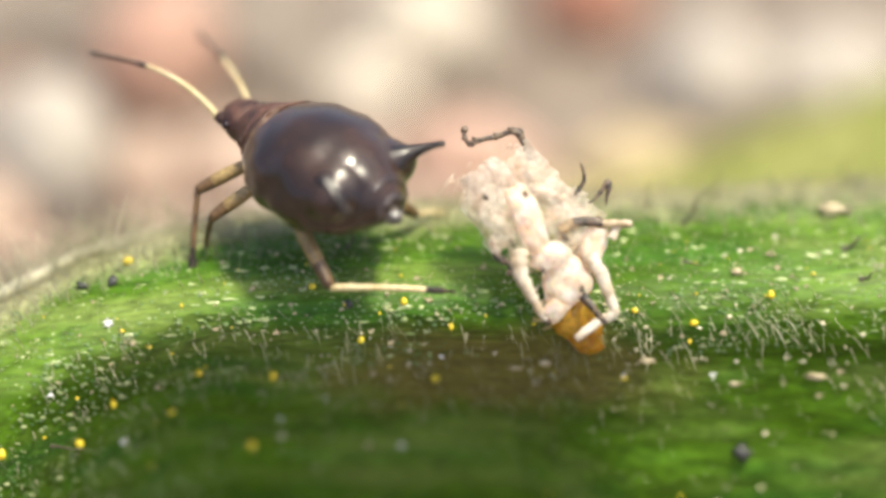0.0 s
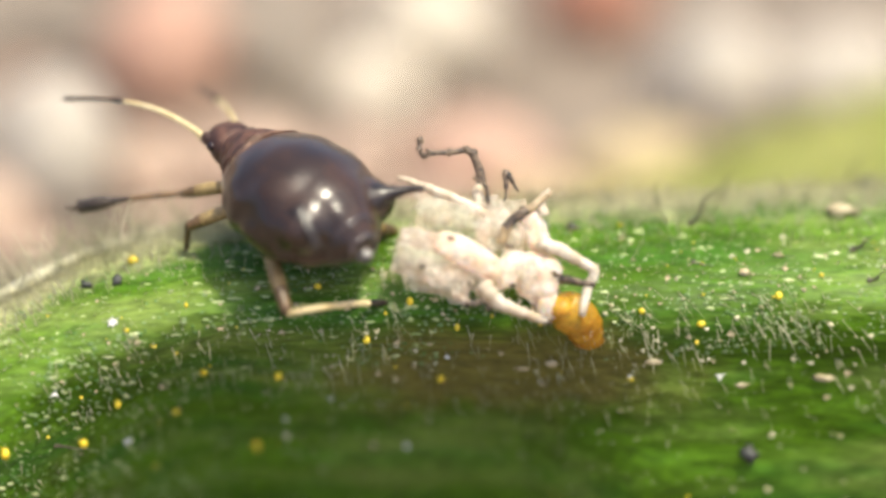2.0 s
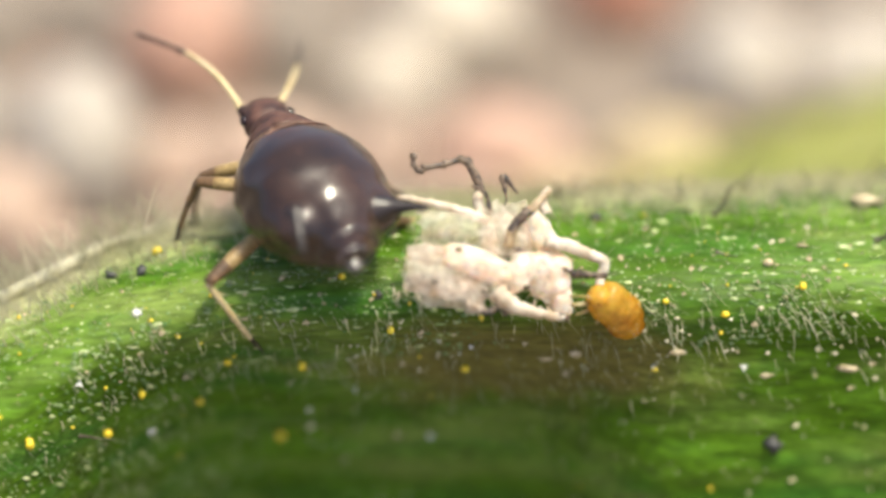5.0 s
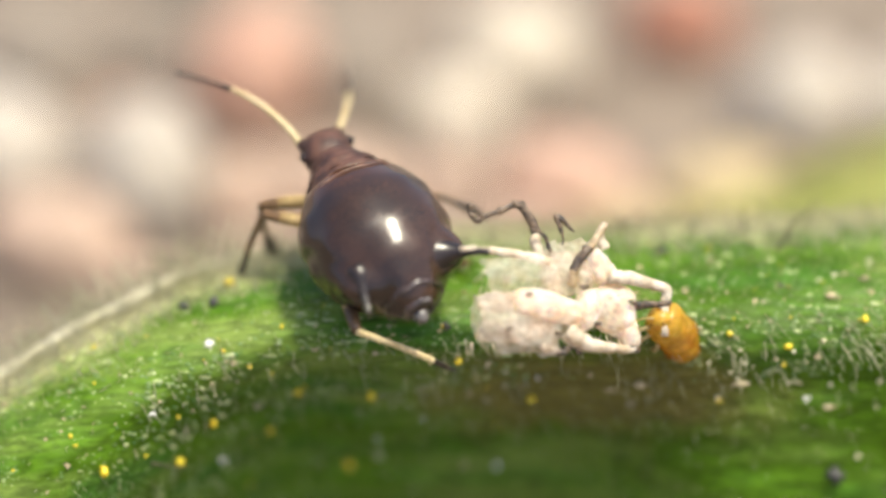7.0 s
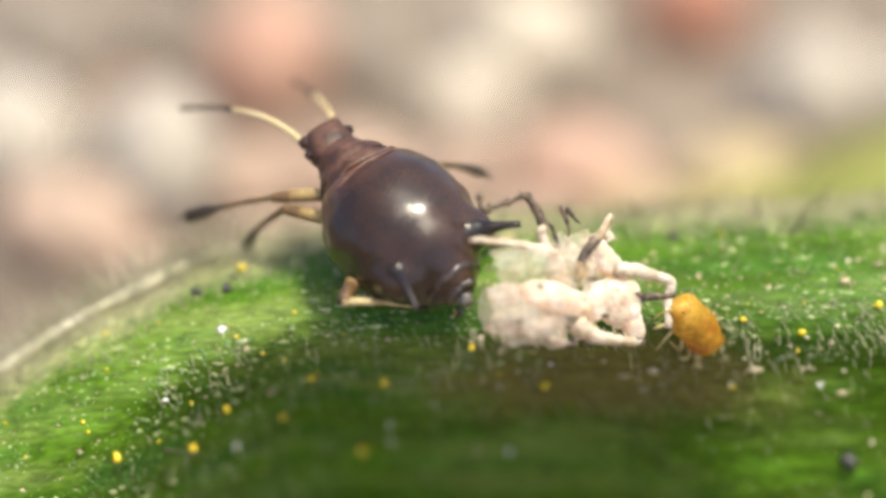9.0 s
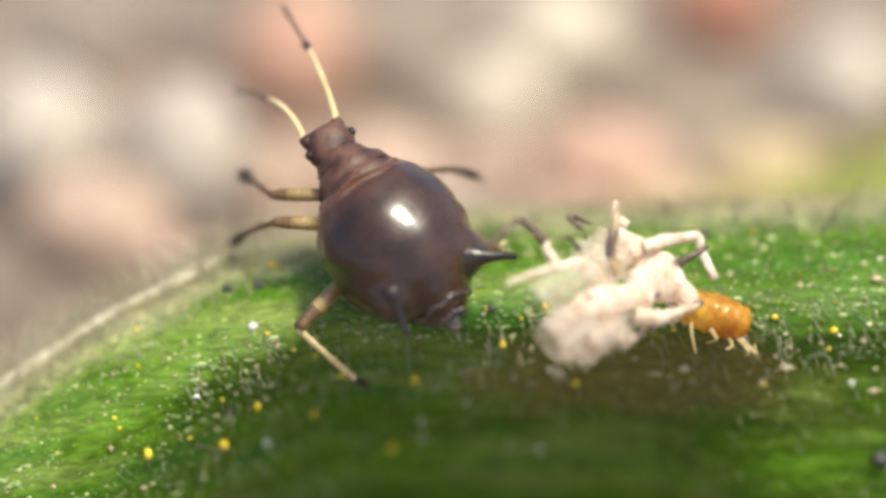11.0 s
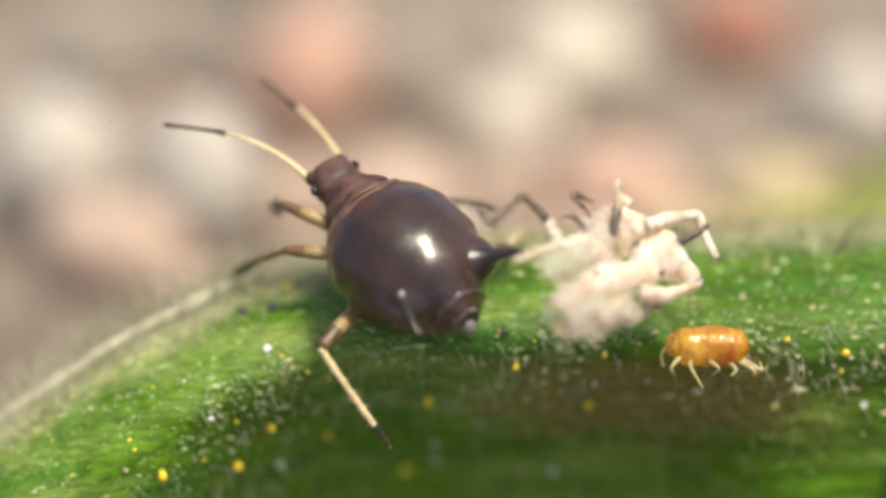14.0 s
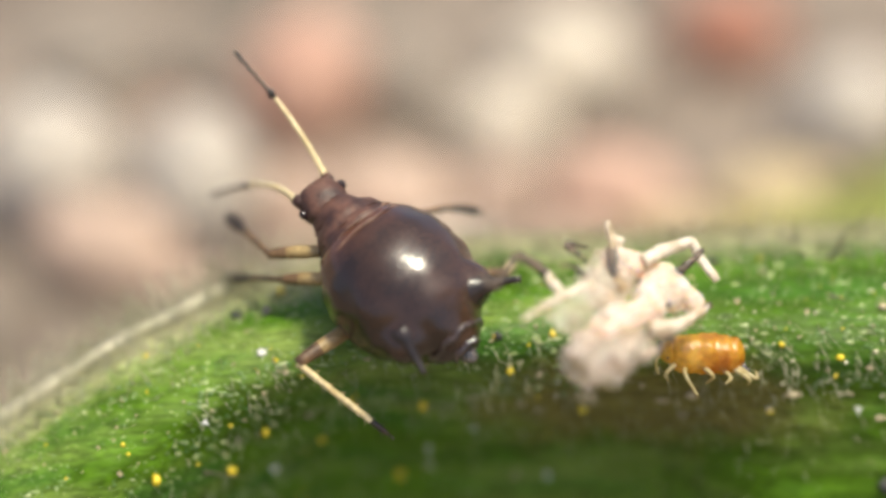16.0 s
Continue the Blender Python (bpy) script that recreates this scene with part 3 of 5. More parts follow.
def antenna(side):
    """A bent antenna along z: pale shaft, dark knobbed end."""
    bm = bmesh.new()
    L = 1.42
    bend = [((0.16 if side < 0 else 0.06) * math.sin(math.pi * u) * (1 - 0.35 * u), 0, L * u) for u in np.linspace(0, 1, 26)]
    tube(bm, [(0, 0, -0.02), (0, 0, 0.03), *bend[2:16]], [0.046, 0.040] + [0.030 - 0.0009 * i for i in range(14)], seg=10)
    ob = part("antenna", bm, M_PALE, aphid, "pale bent antenna with a dark tip")
    bm = bmesh.new()
    tube(bm, bend[15:], [0.018, 0.026, 0.018, 0.015, 0.014, 0.015, 0.014, 0.014, 0.015, 0.022, 0.012], seg=9)
    lump(bm, bend[16], (0.030, 0.030, 0.036) if side < 0 else (0.044, 0.044, 0.048), 4, rough=0.15, sub=1)
    for i, u in enumerate(bend[18:25]):
        lump(bm, (u[0] + 0.012 * (-1) ** i, u[1], u[2]), (0.015, 0.015, 0.022), i, rough=0.3, sub=1)
    part("flagellum", bm, M_DARK, ob, "dark knobbed antenna tip")
    return ob


antenna_left, antenna_right = antenna(-1), antenna(1)


def leg(name, femur, tibia, thick, dusky=False, swollen=0.7):
    """A leg along z: amber femur, dark knee, and a tibia that swings on it."""
    bm = bmesh.new()
    pts = [(0.02 * math.sin(math.pi * u), 0, femur * u) for u in np.linspace(0, 1, 14)]
    rad = [thick * (0.75 + 0.55 * math.sin(math.pi * (0.12 + 0.78 * u))) for u in np.linspace(0, 1, 14)]
    tube(bm, pts, rad, seg=12)
    for f in bm.faces:
        if f.calc_center_median().z > femur * 0.66:
            f.material_index = 1
    ob = part(name, bm, [M_AMBER, M_KNEE], aphid, "amber leg with a dark knee and pale shin")
    bm = bmesh.new()
    pts = [(0.05 * math.sin(math.pi * u), 0, tibia * u) for u in np.linspace(0, 1, 24)]
    rad = [thick * (0.62 if u < 0.05 else 0.55 + 0.12 * math.sin(14 * u) * 0.2) for u in np.linspace(0, 1, 24)]
    if dusky:
        rad = [q * (1 + swollen * fade(i / 23, 0.55, 0.75) * (1 + 0.5 * noise.noise(Vector((i * 1.3, tibia, 0))))) for i, q in enumerate(rad)]
    rad[-1] = thick * 0.18
    rad[-2] = thick * 0.40
    tube(bm, pts, rad, seg=10)
    for f in bm.faces:
        if f.calc_center_median().z > tibia * (0.5 if dusky else 0.78):
            f.material_index = 1
    # bristles and claws
    for i in range(26):
        u = 0.06 + 0.9 * i / 26
        a = i * 2.4
        d = Vector((math.cos(a), math.sin(a), 0.8)).normalized()
        p = Vector((0.05 * math.sin(math.pi * u), 0, tibia * u)) + d * thick * 0.3
        tube(bm, [p, p + d * 0.075], [0.0045, 0.0015], seg=4, mat=1 if u > 0.75 else 0)
    for sx in (-1, 1):
        tube(bm, [(0, 0, tibia - 0.01), (sx * 0.025, 0, tibia + 0.03), (sx * 0.03, 0.015, tibia + 0.05)], [0.012, 0.009, 0.003], seg=6, mat=1)
    sh = part("tibia", bm, [M_KNEE if dusky else M_PALE, M_DARK], ob, "dusky bristly shin" if dusky else "pale bristly shin with a dark foot")
    sh.location = (0, 0, femur * MM)
    return ob, sh


hind_leg_left, hind_tibia_left = leg("hind_leg", 0.78, 1.06, 0.054)
fore_leg_left, fore_tibia_left = leg("fore_leg", 0.55, 1.05, 0.048, True, 1.6)
mid_leg_left, mid_tibia_left = leg("middle_leg", 0.55, 1.05, 0.048, True)
hind_leg_right, hind_tibia_right = leg("hind_leg", 0.75, 1.0, 0.05)


def fixed_leg(name, hip, knee, foot):
    hip, knee, foot = Vector(hip), Vector(knee), Vector(foot)
    ob, sh = leg(name, (knee - hip).length, (foot - knee).length, 0.046, True)
    turn = (knee - hip).to_track_quat("Z", "Y").to_matrix().to_4x4()
    ob.matrix_basis = Matrix.Translation(hip * MM) @ turn
    down = turn.inverted() @ (foot - knee).to_track_quat("Z", "Y").to_matrix().to_4x4()
    sh.matrix_basis = Matrix.Translation((0, 0, (knee - hip).length * MM)) @ down


fixed_leg("middle_leg", (0.30, 0.30, -0.25), (0.70, 0.30, -0.30), (1.22, 0.12, -0.72))
fixed_leg("fore_leg", (0.20, 0.55, -0.20), (0.42, 0.70, -0.45), (0.52, 0.58, -1.10))


# ---- the shed skin: x from its tail to its head, z up ----
def crumple(bm, amount, freq, seed):
    o = Vector((seed, seed * 2.1, seed * 0.7))
    for v in bm.verts:
        q = Vector((v.co.x * 0.55, v.co.y * 1.2, v.co.z * 1.5))
        r = abs(noise.noise(q * freq + o)) - 0.25 + 0.22 * (abs(noise.noise(q * freq * 2.3 + o)) - 0.25)
        v.co += (noise.noise_vector(q * freq * 0.7 + o) * 0.5 + v.co.normalized() * r) * amount


def skin_limb(parent, name, pts, radii, mats, label, seed, n=22, dark=None, knobs=0, until=1.0):
    bm = bmesh.new()
    line = spline(pts, n)
    rad = np.interp(np.linspace(0, 1, n), np.linspace(0, 1, len(radii)), radii)
    line = [Vector(p) + noise.noise_vector(Vector(p) * 9 + Vector((seed, 0, 0))) * 0.018 for p in line]
    tube(bm, line, [r * (1 + 0.35 * noise.noise(Vector((i * 0.8, seed, 0)))) for i, r in enumerate(rad)], seg=9, squash=0.75)
    if dark is not None:
        cut = [i for i in range(n) if dark <= i / (n - 1) <= until]
        pts_dark = [line[i] for i in cut]
        for f in bm.faces:
            c = f.calc_center_median()
            near = min(range(n), key=lambda i: (line[i] - c).length)
            if near in cut:
                f.material_index = 1
        for i in range(knobs):
            p = pts_dark[int(i * (len(pts_dark) - 1) / max(1, knobs - 1))]
            lump(bm, p + Vector((0.01 * (-1) ** i, 0, 0.014)), (0.036, 0.03, 0.036), seed + i, rough=0.35, sub=1, mat=1)
    return part(name, bm, mats, parent, label)


def sheet(name, parent, corners, bulge, mats, label, amount, freq, seed, n=22):
    """A thin crumpled sheet between four corners, bulged towards the viewer."""
    bm = bmesh.new()
    a, b, c, d = [Vector(p) for p in corners]
    grid = []
    for i in range(n):
        u = i / (n - 1)
        row = []
        for j in range(n):
            v = j / (n - 1)
            e = 0.05 * noise.noise(Vector((u * 6, v * 6, seed)))
            p = (a * (1 - u) + b * u) * (1 - v) + (d * (1 - u) + c * u) * v
            p += Vector((e, -bulge * math.sin(math.pi * u) * math.sin(math.pi * v), e))
            q = p * freq + Vector((seed, seed * 2, 0))
            p.y -= amount * (abs(noise.noise(q)) + 0.5 * abs(noise.noise(q * 2.2)) - 0.35)
            row.append(bm.verts.new(p))
        grid.append(row)
    for r0, r1 in zip(grid, grid[1:]):
        for k in range(n - 1):
            bm.faces.new((r0[k], r0[k + 1], r1[k + 1], r1[k]))
    return part(name, bm, mats, parent, label)


def plump(name, parent, centre, radii, turn, seed, label, mats, amount=0.05, freq=6.0):
    """A puffed, creased piece of skin."""
    bm = bmesh.new()
    lump(bm, (0, 0, 0), radii, seed, rough=0.12, freq=2.4, sub=4)
    crumple(bm, amount, freq, seed * 0.7)
    bmesh.ops.transform(bm, matrix=Matrix.Translation(centre) @ Matrix.Rotation(radians(turn), 4, "Y"), verts=bm.verts[:])
    return part(name, bm, mats, parent, label)


def build_skin():
    sk = tagged(new("shed_skin"), "crumpled white translucent shed aphid skin with brown legs", "shed skin")
    along = Matrix.Rotation(radians(-90), 4, "Z")
    # abdomen sack, open and ragged at its tail
    bm = bmesh.new()
    rings = [(0.12, 0.18, 0.16, -0.12), (-0.08, 0.22, 0.20, -0.13), (-0.3, 0.24, 0.22, -0.14), (-0.5, 0.22, 0.22, -0.13), (-0.64, 0.20, 0.20, -0.11), (-0.72, 0.18, 0.18, -0.09)]
    made = rings_body(bm, spline(rings, 34), seg=56, cap=False)
    for k, v in enumerate(made[-1]):
        v.co.y -= 0.05 * noise.noise(Vector((k * 0.5, 3, 0)))
    crumple(bm, 0.08, 3.4, 3.3)
    bmesh.ops.transform(bm, matrix=along, verts=bm.verts[:])
    part("abdomen_sack", bm, M_SKINTHIN, sk, "see-through pinkish abdomen skin, open at its end")
    # white puffed parts
    plump("abdomen_ridge", sk, (-0.10, -0.14, -0.02), (0.33, 0.15, 0.13), 12, 3, "plump white ridge of skin", M_SKIN, 0.06, 5)
    plump("abdomen_fold", sk, (-0.55, -0.10, 0.02), (0.20, 0.14, 0.10), -6, 5, "pale folded rim of skin", M_SKINTHIN, 0.06, 4)
    plump("waist_fold", sk, (0.27, -0.12, -0.03), (0.12, 0.12, 0.19), 20, 7, "creased white waist skin", M_SKIN, 0.05, 5)
    plump("thorax_shell", sk, (0.56, -0.03, -0.04), (0.19, 0.17, 0.24), -18, 9, "bright white thorax skin", M_SKIN, 0.04, 4)
    plump("head_shell", sk, (0.68, -0.05, -0.25), (0.10, 0.11, 0.14), -15, 11, "white pointed head skin", M_SKIN, 0.03, 5)
    plump("back_shell", sk, (0.42, 0.04, 0.34), (0.12, 0.14, 0.24), -32, 13, "white arched back skin", M_SKIN, 0.04, 4)
    plump("flank_shell", sk, (0.14, 0.10, 0.27), (0.24, 0.12, 0.22), 10, 15, "thin creased flank skin", M_SKINTHIN, 0.06, 4)
    # papery membranes
    sheet("membrane", sk, [(-0.68, -0.02, 0.40), (0.0, 0.0, 0.46), (0.05, -0.08, 0.08), (-0.60, -0.10, 0.06)], 0.08, M_SKINTHIN, "clear papery membrane", 0.08, 4, 2.2)
    sheet("membrane", sk, [(-0.12, 0.08, 0.52), (0.36, 0.06, 0.58), (0.42, -0.02, 0.10), (-0.05, -0.06, 0.08)], 0.06, M_SKINTHIN, "clear papery membrane", 0.08, 4.5, 4.1)
    sheet("membrane", sk, [(-0.70, -0.15, -0.12), (-0.10, -0.2, -0.16), (0.05, -0.16, -0.44), (-0.55, -0.12, -0.42)], 0.10, M_SKINTHIN, "clear papery membrane", 0.08, 4.5, 6.4)
    # legs
    skin_limb(sk, "leg", [(0.46, -0.1, 0.27), (0.70, -0.13, 0.22), (0.95, -0.14, 0.155), (0.985, -0.135, 0.12), (0.985, -0.13, 0.06), (0.975, -0.12, -0.27)],
              [0.075, 0.062, 0.046, 0.046, 0.046, 0.036], [M_SKINLIMB], "pale bent empty leg", 1, n=40)
    skin_limb(sk, "leg", [(0.08, -0.15, -0.22), (0.18, -0.18, -0.31), (0.38, -0.2, -0.36), (0.74, -0.16, -0.39)],
              [0.10, 0.085, 0.055, 0.032], [M_SKINLIMB, M_SKINBROWN], "pale empty leg with a brown claw", 2, dark=0.92)
    knotted = skin_limb(sk, "leg", [(-0.10, 0.08, 0.38), (-0.14, 0.10, 0.54), (-0.13, 0.11, 0.64), (-0.26, 0.12, 0.84), (-0.36, 0.11, 0.85), (-0.62, 0.08, 0.76), (-0.70, 0.07, 0.73), (-0.76, 0.06, 0.84)],
              [0.050, 0.048, 0.044, 0.038, 0.028, 0.024, 0.022, 0.018], [M_SKINLIMB, M_SKINBROWN], "crooked leg skin with dark brown knots", 3, n=34, dark=0.26, knobs=9)
    skin_limb(sk, "leg", [(0.14, -0.06, 0.16), (0.15, -0.07, 0.31), (0.32, -0.08, 0.53), (0.44, -0.06, 0.68)],
              [0.044, 0.044, 0.040, 0.020], [M_SKINTAN, M_SKINBROWN], "tan pointed leg skin with a dark band", 4, dark=0.36, knobs=2, until=0.60)
    skin_limb(sk, "leg", [(0.46, -0.02, 0.50), (0.40, -0.04, 0.60), (0.45, -0.05, 0.72)],
              [0.05, 0.042, 0.03], [M_SKINLIMB], "stubby pale leg skin", 10)
    skin_limb(sk, "leg", [(0.08, 0.05, 0.40), (0.10, 0.07, 0.58), (0.05, 0.08, 0.77), (0.12, 0.07, 0.72), (0.20, 0.06, 0.64)],
              [0.010, 0.010, 0.034, 0.022, 0.008], [M_SKINBROWN], "thin dark leg tip", 6)
    skin_limb(sk, "leg", [(-0.15, -0.12, -0.34), (-0.02, -0.16, -0.42), (0.12, -0.14, -0.36), (0.20, -0.14, -0.42)],
              [0.035, 0.03, 0.03, 0.02], [M_SKINLIMB, M_SKINBROWN], "tangled brown leg skin underneath", 7, dark=0.3, knobs=4)
    skin_limb(sk, "leg", [(0.72, -0.10, 0.0), (0.86, -0.15, 0.01), (1.03, -0.16, 0.02)],
              [0.045, 0.034, 0.024], [M_SKINBROWN], "short dark stump of a leg skin", 8)
    frayed = skin_limb(sk, "antenna_skin", [(-0.05, 0.0, 0.36), (-0.35, -0.03, 0.44), (-0.60, -0.02, 0.47), (-0.86, 0.0, 0.48)],
              [0.045, 0.042, 0.036, 0.022], [M_SKINLIMB], "pale frayed antenna skin", 9)
    for p, rr, seed in (((-0.30, -0.24, 0.10), 0.035, 21), ((0.20, -0.22, 0.16), 0.045, 22), ((0.34, -0.20, -0.16), 0.035, 23), ((-0.48, -0.22, -0.20), 0.03, 24), ((0.66, -0.20, 0.02), 0.04, 25), ((-0.02, -0.22, -0.24), 0.04, 26)):
        bm = bmesh.new()
        lump(bm, p, (rr * 1.0, rr * 0.5, rr * 0.5), seed, rough=0.5, sub=2)
        part("brown_scrap", bm, M_SKINBROWN, sk, "dry brown scrap of skin")
    skin_limb(sk, "leg", [(-0.02, 0.02, 0.44), (-0.10, 0.0, 0.60), (-0.24, -0.02, 0.66)],
              [0.022, 0.018, 0.010], [M_SKINBROWN], "short dark curled leg tip", 14)
    # fine threads
    r = random.Random(3)
    bm = bmesh.new()
    for i in range(150):
        a = r.uniform(0, 6.28)
        p = Vector((r.uniform(-0.8, 0.6), 0.2 * math.cos(a) - 0.05, 0.27 * math.sin(a) - 0.06))
        d = Vector((r.uniform(-0.5, 0.5), math.cos(a) - 0.2, math.sin(a))).normalized()
        n = r.uniform(0.04, 0.16)
        tube(bm, [p, p + d * n * 0.6, p + d * n + Vector((0.03, 0, -0.03))], [0.006, 0.004, 0.001], seg=4)
    tagged(part("fine_bristles", bm, M_SKINLIMB, sk, "fine pale bristles"), kind="stuff")
    return sk, knotted, frayed


shed_skin, knotted_leg, frayed_antenna = build_skin()


# ---- the orange nymph ----
def build_nymph():
    ny = tagged(new("nymph"), "tiny glossy orange nymph with pale yellow legs on the stem", "nymph")
    bm = bmesh.new()
    prof = [(0.325, 0.04, 0.04, 0.0), (0.30, 0.14, 0.13, 0.0), (0.22, 0.168, 0.165, 0.0), (0.05, 0.182, 0.178, 0.0), (-0.12, 0.182, 0.178, 0.0), (-0.26, 0.17, 0.165, 0.0), (-0.33, 0.11, 0.11, 0.0), (-0.355, 0.03, 0.03, 0.0)]
    fine = []
    for y, w, h, zc in spline(prof, 44):
        k = 1 + 0.028 * math.sin(y * 2 * math.pi / 0.10) * (1 - y)
        fine.append((y, w * k, h * k, zc))
    rings_body(bm, fine, seg=36, rough=0.032)
    bmesh.ops.transform(bm, matrix=Matrix.Rotation(radians(90), 4, "Z"), verts=bm.verts[:])
    yellow = [0.75 * (1 - fade(v.co.x + 0.08 * noise.noise(v.co * 7), -0.22, 0.10)) for v in bm.verts]
    body = part("body", bm, M_ORANGE, ny)
    body.data.attributes.new("rim", "FLOAT", "POINT").data.foreach_set("value", yellow)
    bm = bmesh.new()
    lump(bm, (-0.32, -0.02, 0.0), (0.09, 0.11, 0.11), 4, rough=0.08, sub=2)
    head = part("head", bm, M_ORANGE, ny, "yellowish orange head")
    head.data.attributes.new("rim", "FLOAT", "POINT").data.foreach_set("value", [0.8] * len(head.data.vertices))
    for sz in (-1, 1):
        bm = bmesh.new()
        lump(bm, (-0.34, -0.09, 0.05 * sz), (0.018, 0.018, 0.018), 5, rough=0.03, sub=1)
        part("eye", bm, M_EYE, ny)
    for x0, x1, z1, y1 in ((-0.27, -0.33, -0.25, -0.12), (-0.18, -0.07, -0.37, -0.16), (-0.04, 0.02, -0.26, -0.05), (0.12, 0.17, -0.25, -0.16), (0.22, 0.38, -0.25, -0.12), (0.28, 0.46, -0.13, -0.02)):
        bm = bmesh.new()
        tube(bm, spline([(x0, -0.08, -0.1), ((x0 + x1) / 2 + (0.07 if x1 > 0 else -0.06), -0.15, -0.19), (x1, y1, z1)], 12), np.linspace(0.024, 0.009, 12), seg=7)
        part("leg", bm, M_ORANGELEG, ny, "pale yellow leg")
    bm = bmesh.new()
    tube(bm, spline([(-0.36, -0.05, 0.02), (-0.44, -0.08, -0.08), (-0.42, -0.1, -0.2)], 8), np.linspace(0.014, 0.007, 8), seg=6)
    part("antenna", bm, M_ORANGELEG, ny)
    bm = bmesh.new()
    tube(bm, spline([(0.33, -0.02, -0.08), (0.40, -0.02, -0.16), (0.34, -0.04, -0.20)], 8), np.linspace(0.03, 0.014, 8), seg=7)
    part("tail_tip", bm, M_CAUDA, ny, "pale grey tail tip")
    return ny


nymph = build_nymph()


# ---- hairs, grains and dust on the stem ----
def strands(name, spots, label):
    """Fine tapering hairs: root, way, length, thickness, bend."""
    verts, faces = [], []
    for p, d, n, w, bend in spots:
        u = d.cross(Vector((0.3, 0.9, 0.2))).normalized()
        v = d.cross(u)
        base = len(verts)
        for f, k in ((0.0, 1.0), (0.4, 0.75), (0.75, 0.45)):
            c = p + d * n * f + bend * f * f
            for a in (0, 2.09, 4.19):
                verts.append((c + (u * math.cos(a) + v * math.sin(a)) * w * k) * MM)
        verts.append((p + d * n + bend) * MM)
        for r in (0, 3):
            for k in range(3):
                a, b = base + r + k, base + r + (k + 1) % 3
                faces.append((a, b, b + 3, a + 3))
        for k in range(3):
            faces.append((base + 6 + k, base + 6 + (k + 1) % 3, base + 9))
    me = bpy.data.meshes.new(name)
    me.from_pydata(verts, [], faces)
    me.materials.append(M_HAIR)
    me.polygons.foreach_set("use_smooth", [True] * len(me.polygons))
    ob = new(name, me)
    ob.matrix_world = BASE
    return tagged(ob, label, "plant hair", kind="stuff")


rng = random.Random(8)
spots = []
for i in range(4600):
    x = rng.uniform(-6.5, 6.5)
    s = abs(rng.gauss(0, 1.0)) + 0.02
    ridge = (max(-0.05, top_z(x)) + RIDGE) / 1.27
    if s > 3.5 or (0.95 < s / ridge < 1.9 and rng.random() < 0.85):
        continue
    n = stem_normal(x, s)
    d = (n + Vector((rng.uniform(-0.5, 0.5), 0, rng.uniform(-0.7, 0.3)))).normalized()
    spots.append((stem_point(x, s) - n * 0.02, d, rng.uniform(0.04, 0.13), rng.uniform(0.0025, 0.006), Vector((rng.uniform(-0.03, 0.03), 0, -0.02))))
strands("stem_hair", spots, "short pale hairs all over the green stem")
spots = []
for i in range(112):
    cx = 1.2 + 5.3 * rng.random() ** 0.7 if i % 5 else rng.uniform(-2.2, 1.0)
    lean = rng.uniform(0.1, 0.75)
    for k in range(rng.choice([1, 1, 2, 3, 5, 7])):
        x = cx + rng.gauss(0, 0.07)
        s = (max(-0.05, top_z(x)) + RIDGE) * rng.gauss(1.0, 0.14)
        n = stem_normal(x, s)
        d = (n * 0.5 + Vector((lean + rng.uniform(-0.35, 0.35), -0.3, -rng.uniform(0.2, 1.0)))).normalized()
        spots.append((stem_point(x, s) - n * 0.02, d, rng.uniform(0.06, 0.32), rng.uniform(0.002, 0.005), Vector((rng.uniform(-0.05, 0.05), -0.02, -0.03))))
for i in range(170):
    x = rng.uniform(-1.6, 6.0)
    s = (max(-0.05, top_z(x)) + RIDGE) * rng.uniform(1.04, 1.8)
    n = stem_normal(x, s)
    d = (n * 0.7 + Vector((rng.uniform(0.0, 0.8), -0.3, -rng.uniform(0.5, 1.0)))).normalized()
    spots.append((stem_point(x, s) - n * 0.02, d, rng.uniform(0.08, 0.24), rng.uniform(0.0025, 0.006), Vector((rng.uniform(-0.04, 0.04), -0.02, -0.02))))
strands("ridge_hair", spots, "longer pale hairs hanging from the ridge")
spots = []
for i in range(700):
    x = rng.gauss(-3.2, 1.6) if i % 4 else rng.uniform(-1.2, 6)
    p = Vector((x, rng.uniform(0.6, 1.5) if x < -1.5 else rng.uniform(1.2, 2.2), top_z(x) - 0.03))
    d = Vector((rng.uniform(-0.6, 0.5), rng.uniform(-0.3, 0.5), 1)).normalized()
    spots.append((p, d, rng.uniform(0.1, 0.7) * (1.0 if x < -1 else 0.4), rng.uniform(0.004, 0.010), Vector((rng.uniform(-0.2, 0.12), 0, -0.05))))
loose = random.Random(31)
for i in range(330):
    # a loose fringe of longer curved hairs at the bend
    x = loose.uniform(-4.6, -1.3)
    p = Vector((x, loose.uniform(1.0, 1.9), top_z(x) - 0.05))
    lean = loose.uniform(-0.7, 0.3)
    d = Vector((lean, loose.uniform(-0.1, 0.3), 1)).normalized()
    spots.append((p, d, loose.uniform(0.15, 0.6), loose.uniform(0.005, 0.011), Vector((lean * 0.35 + loose.uniform(-0.1, 0.1), 0, -0.08))))
for i in range(4800):
    # a dense pelt on the rim
    x = rng.uniform(-6.5, -0.8) if i % 5 < 2 else rng.uniform(-0.8, 6.5)
    s = abs(rng.gauss(0, 0.16)) + 0.01
    n = stem_normal(x, s)
    d = (n + Vector((rng.uniform(-0.6, 0.4), rng.uniform(-0.3, 0.2), rng.uniform(0.0, 0.9)))).normalized()
    spots.append((stem_point(x, s) - n * 0.02, d, rng.uniform(0.06, 0.22), rng.uniform(0.003, 0.007), Vector((rng.uniform(-0.06, 0.04), 0, 0))))
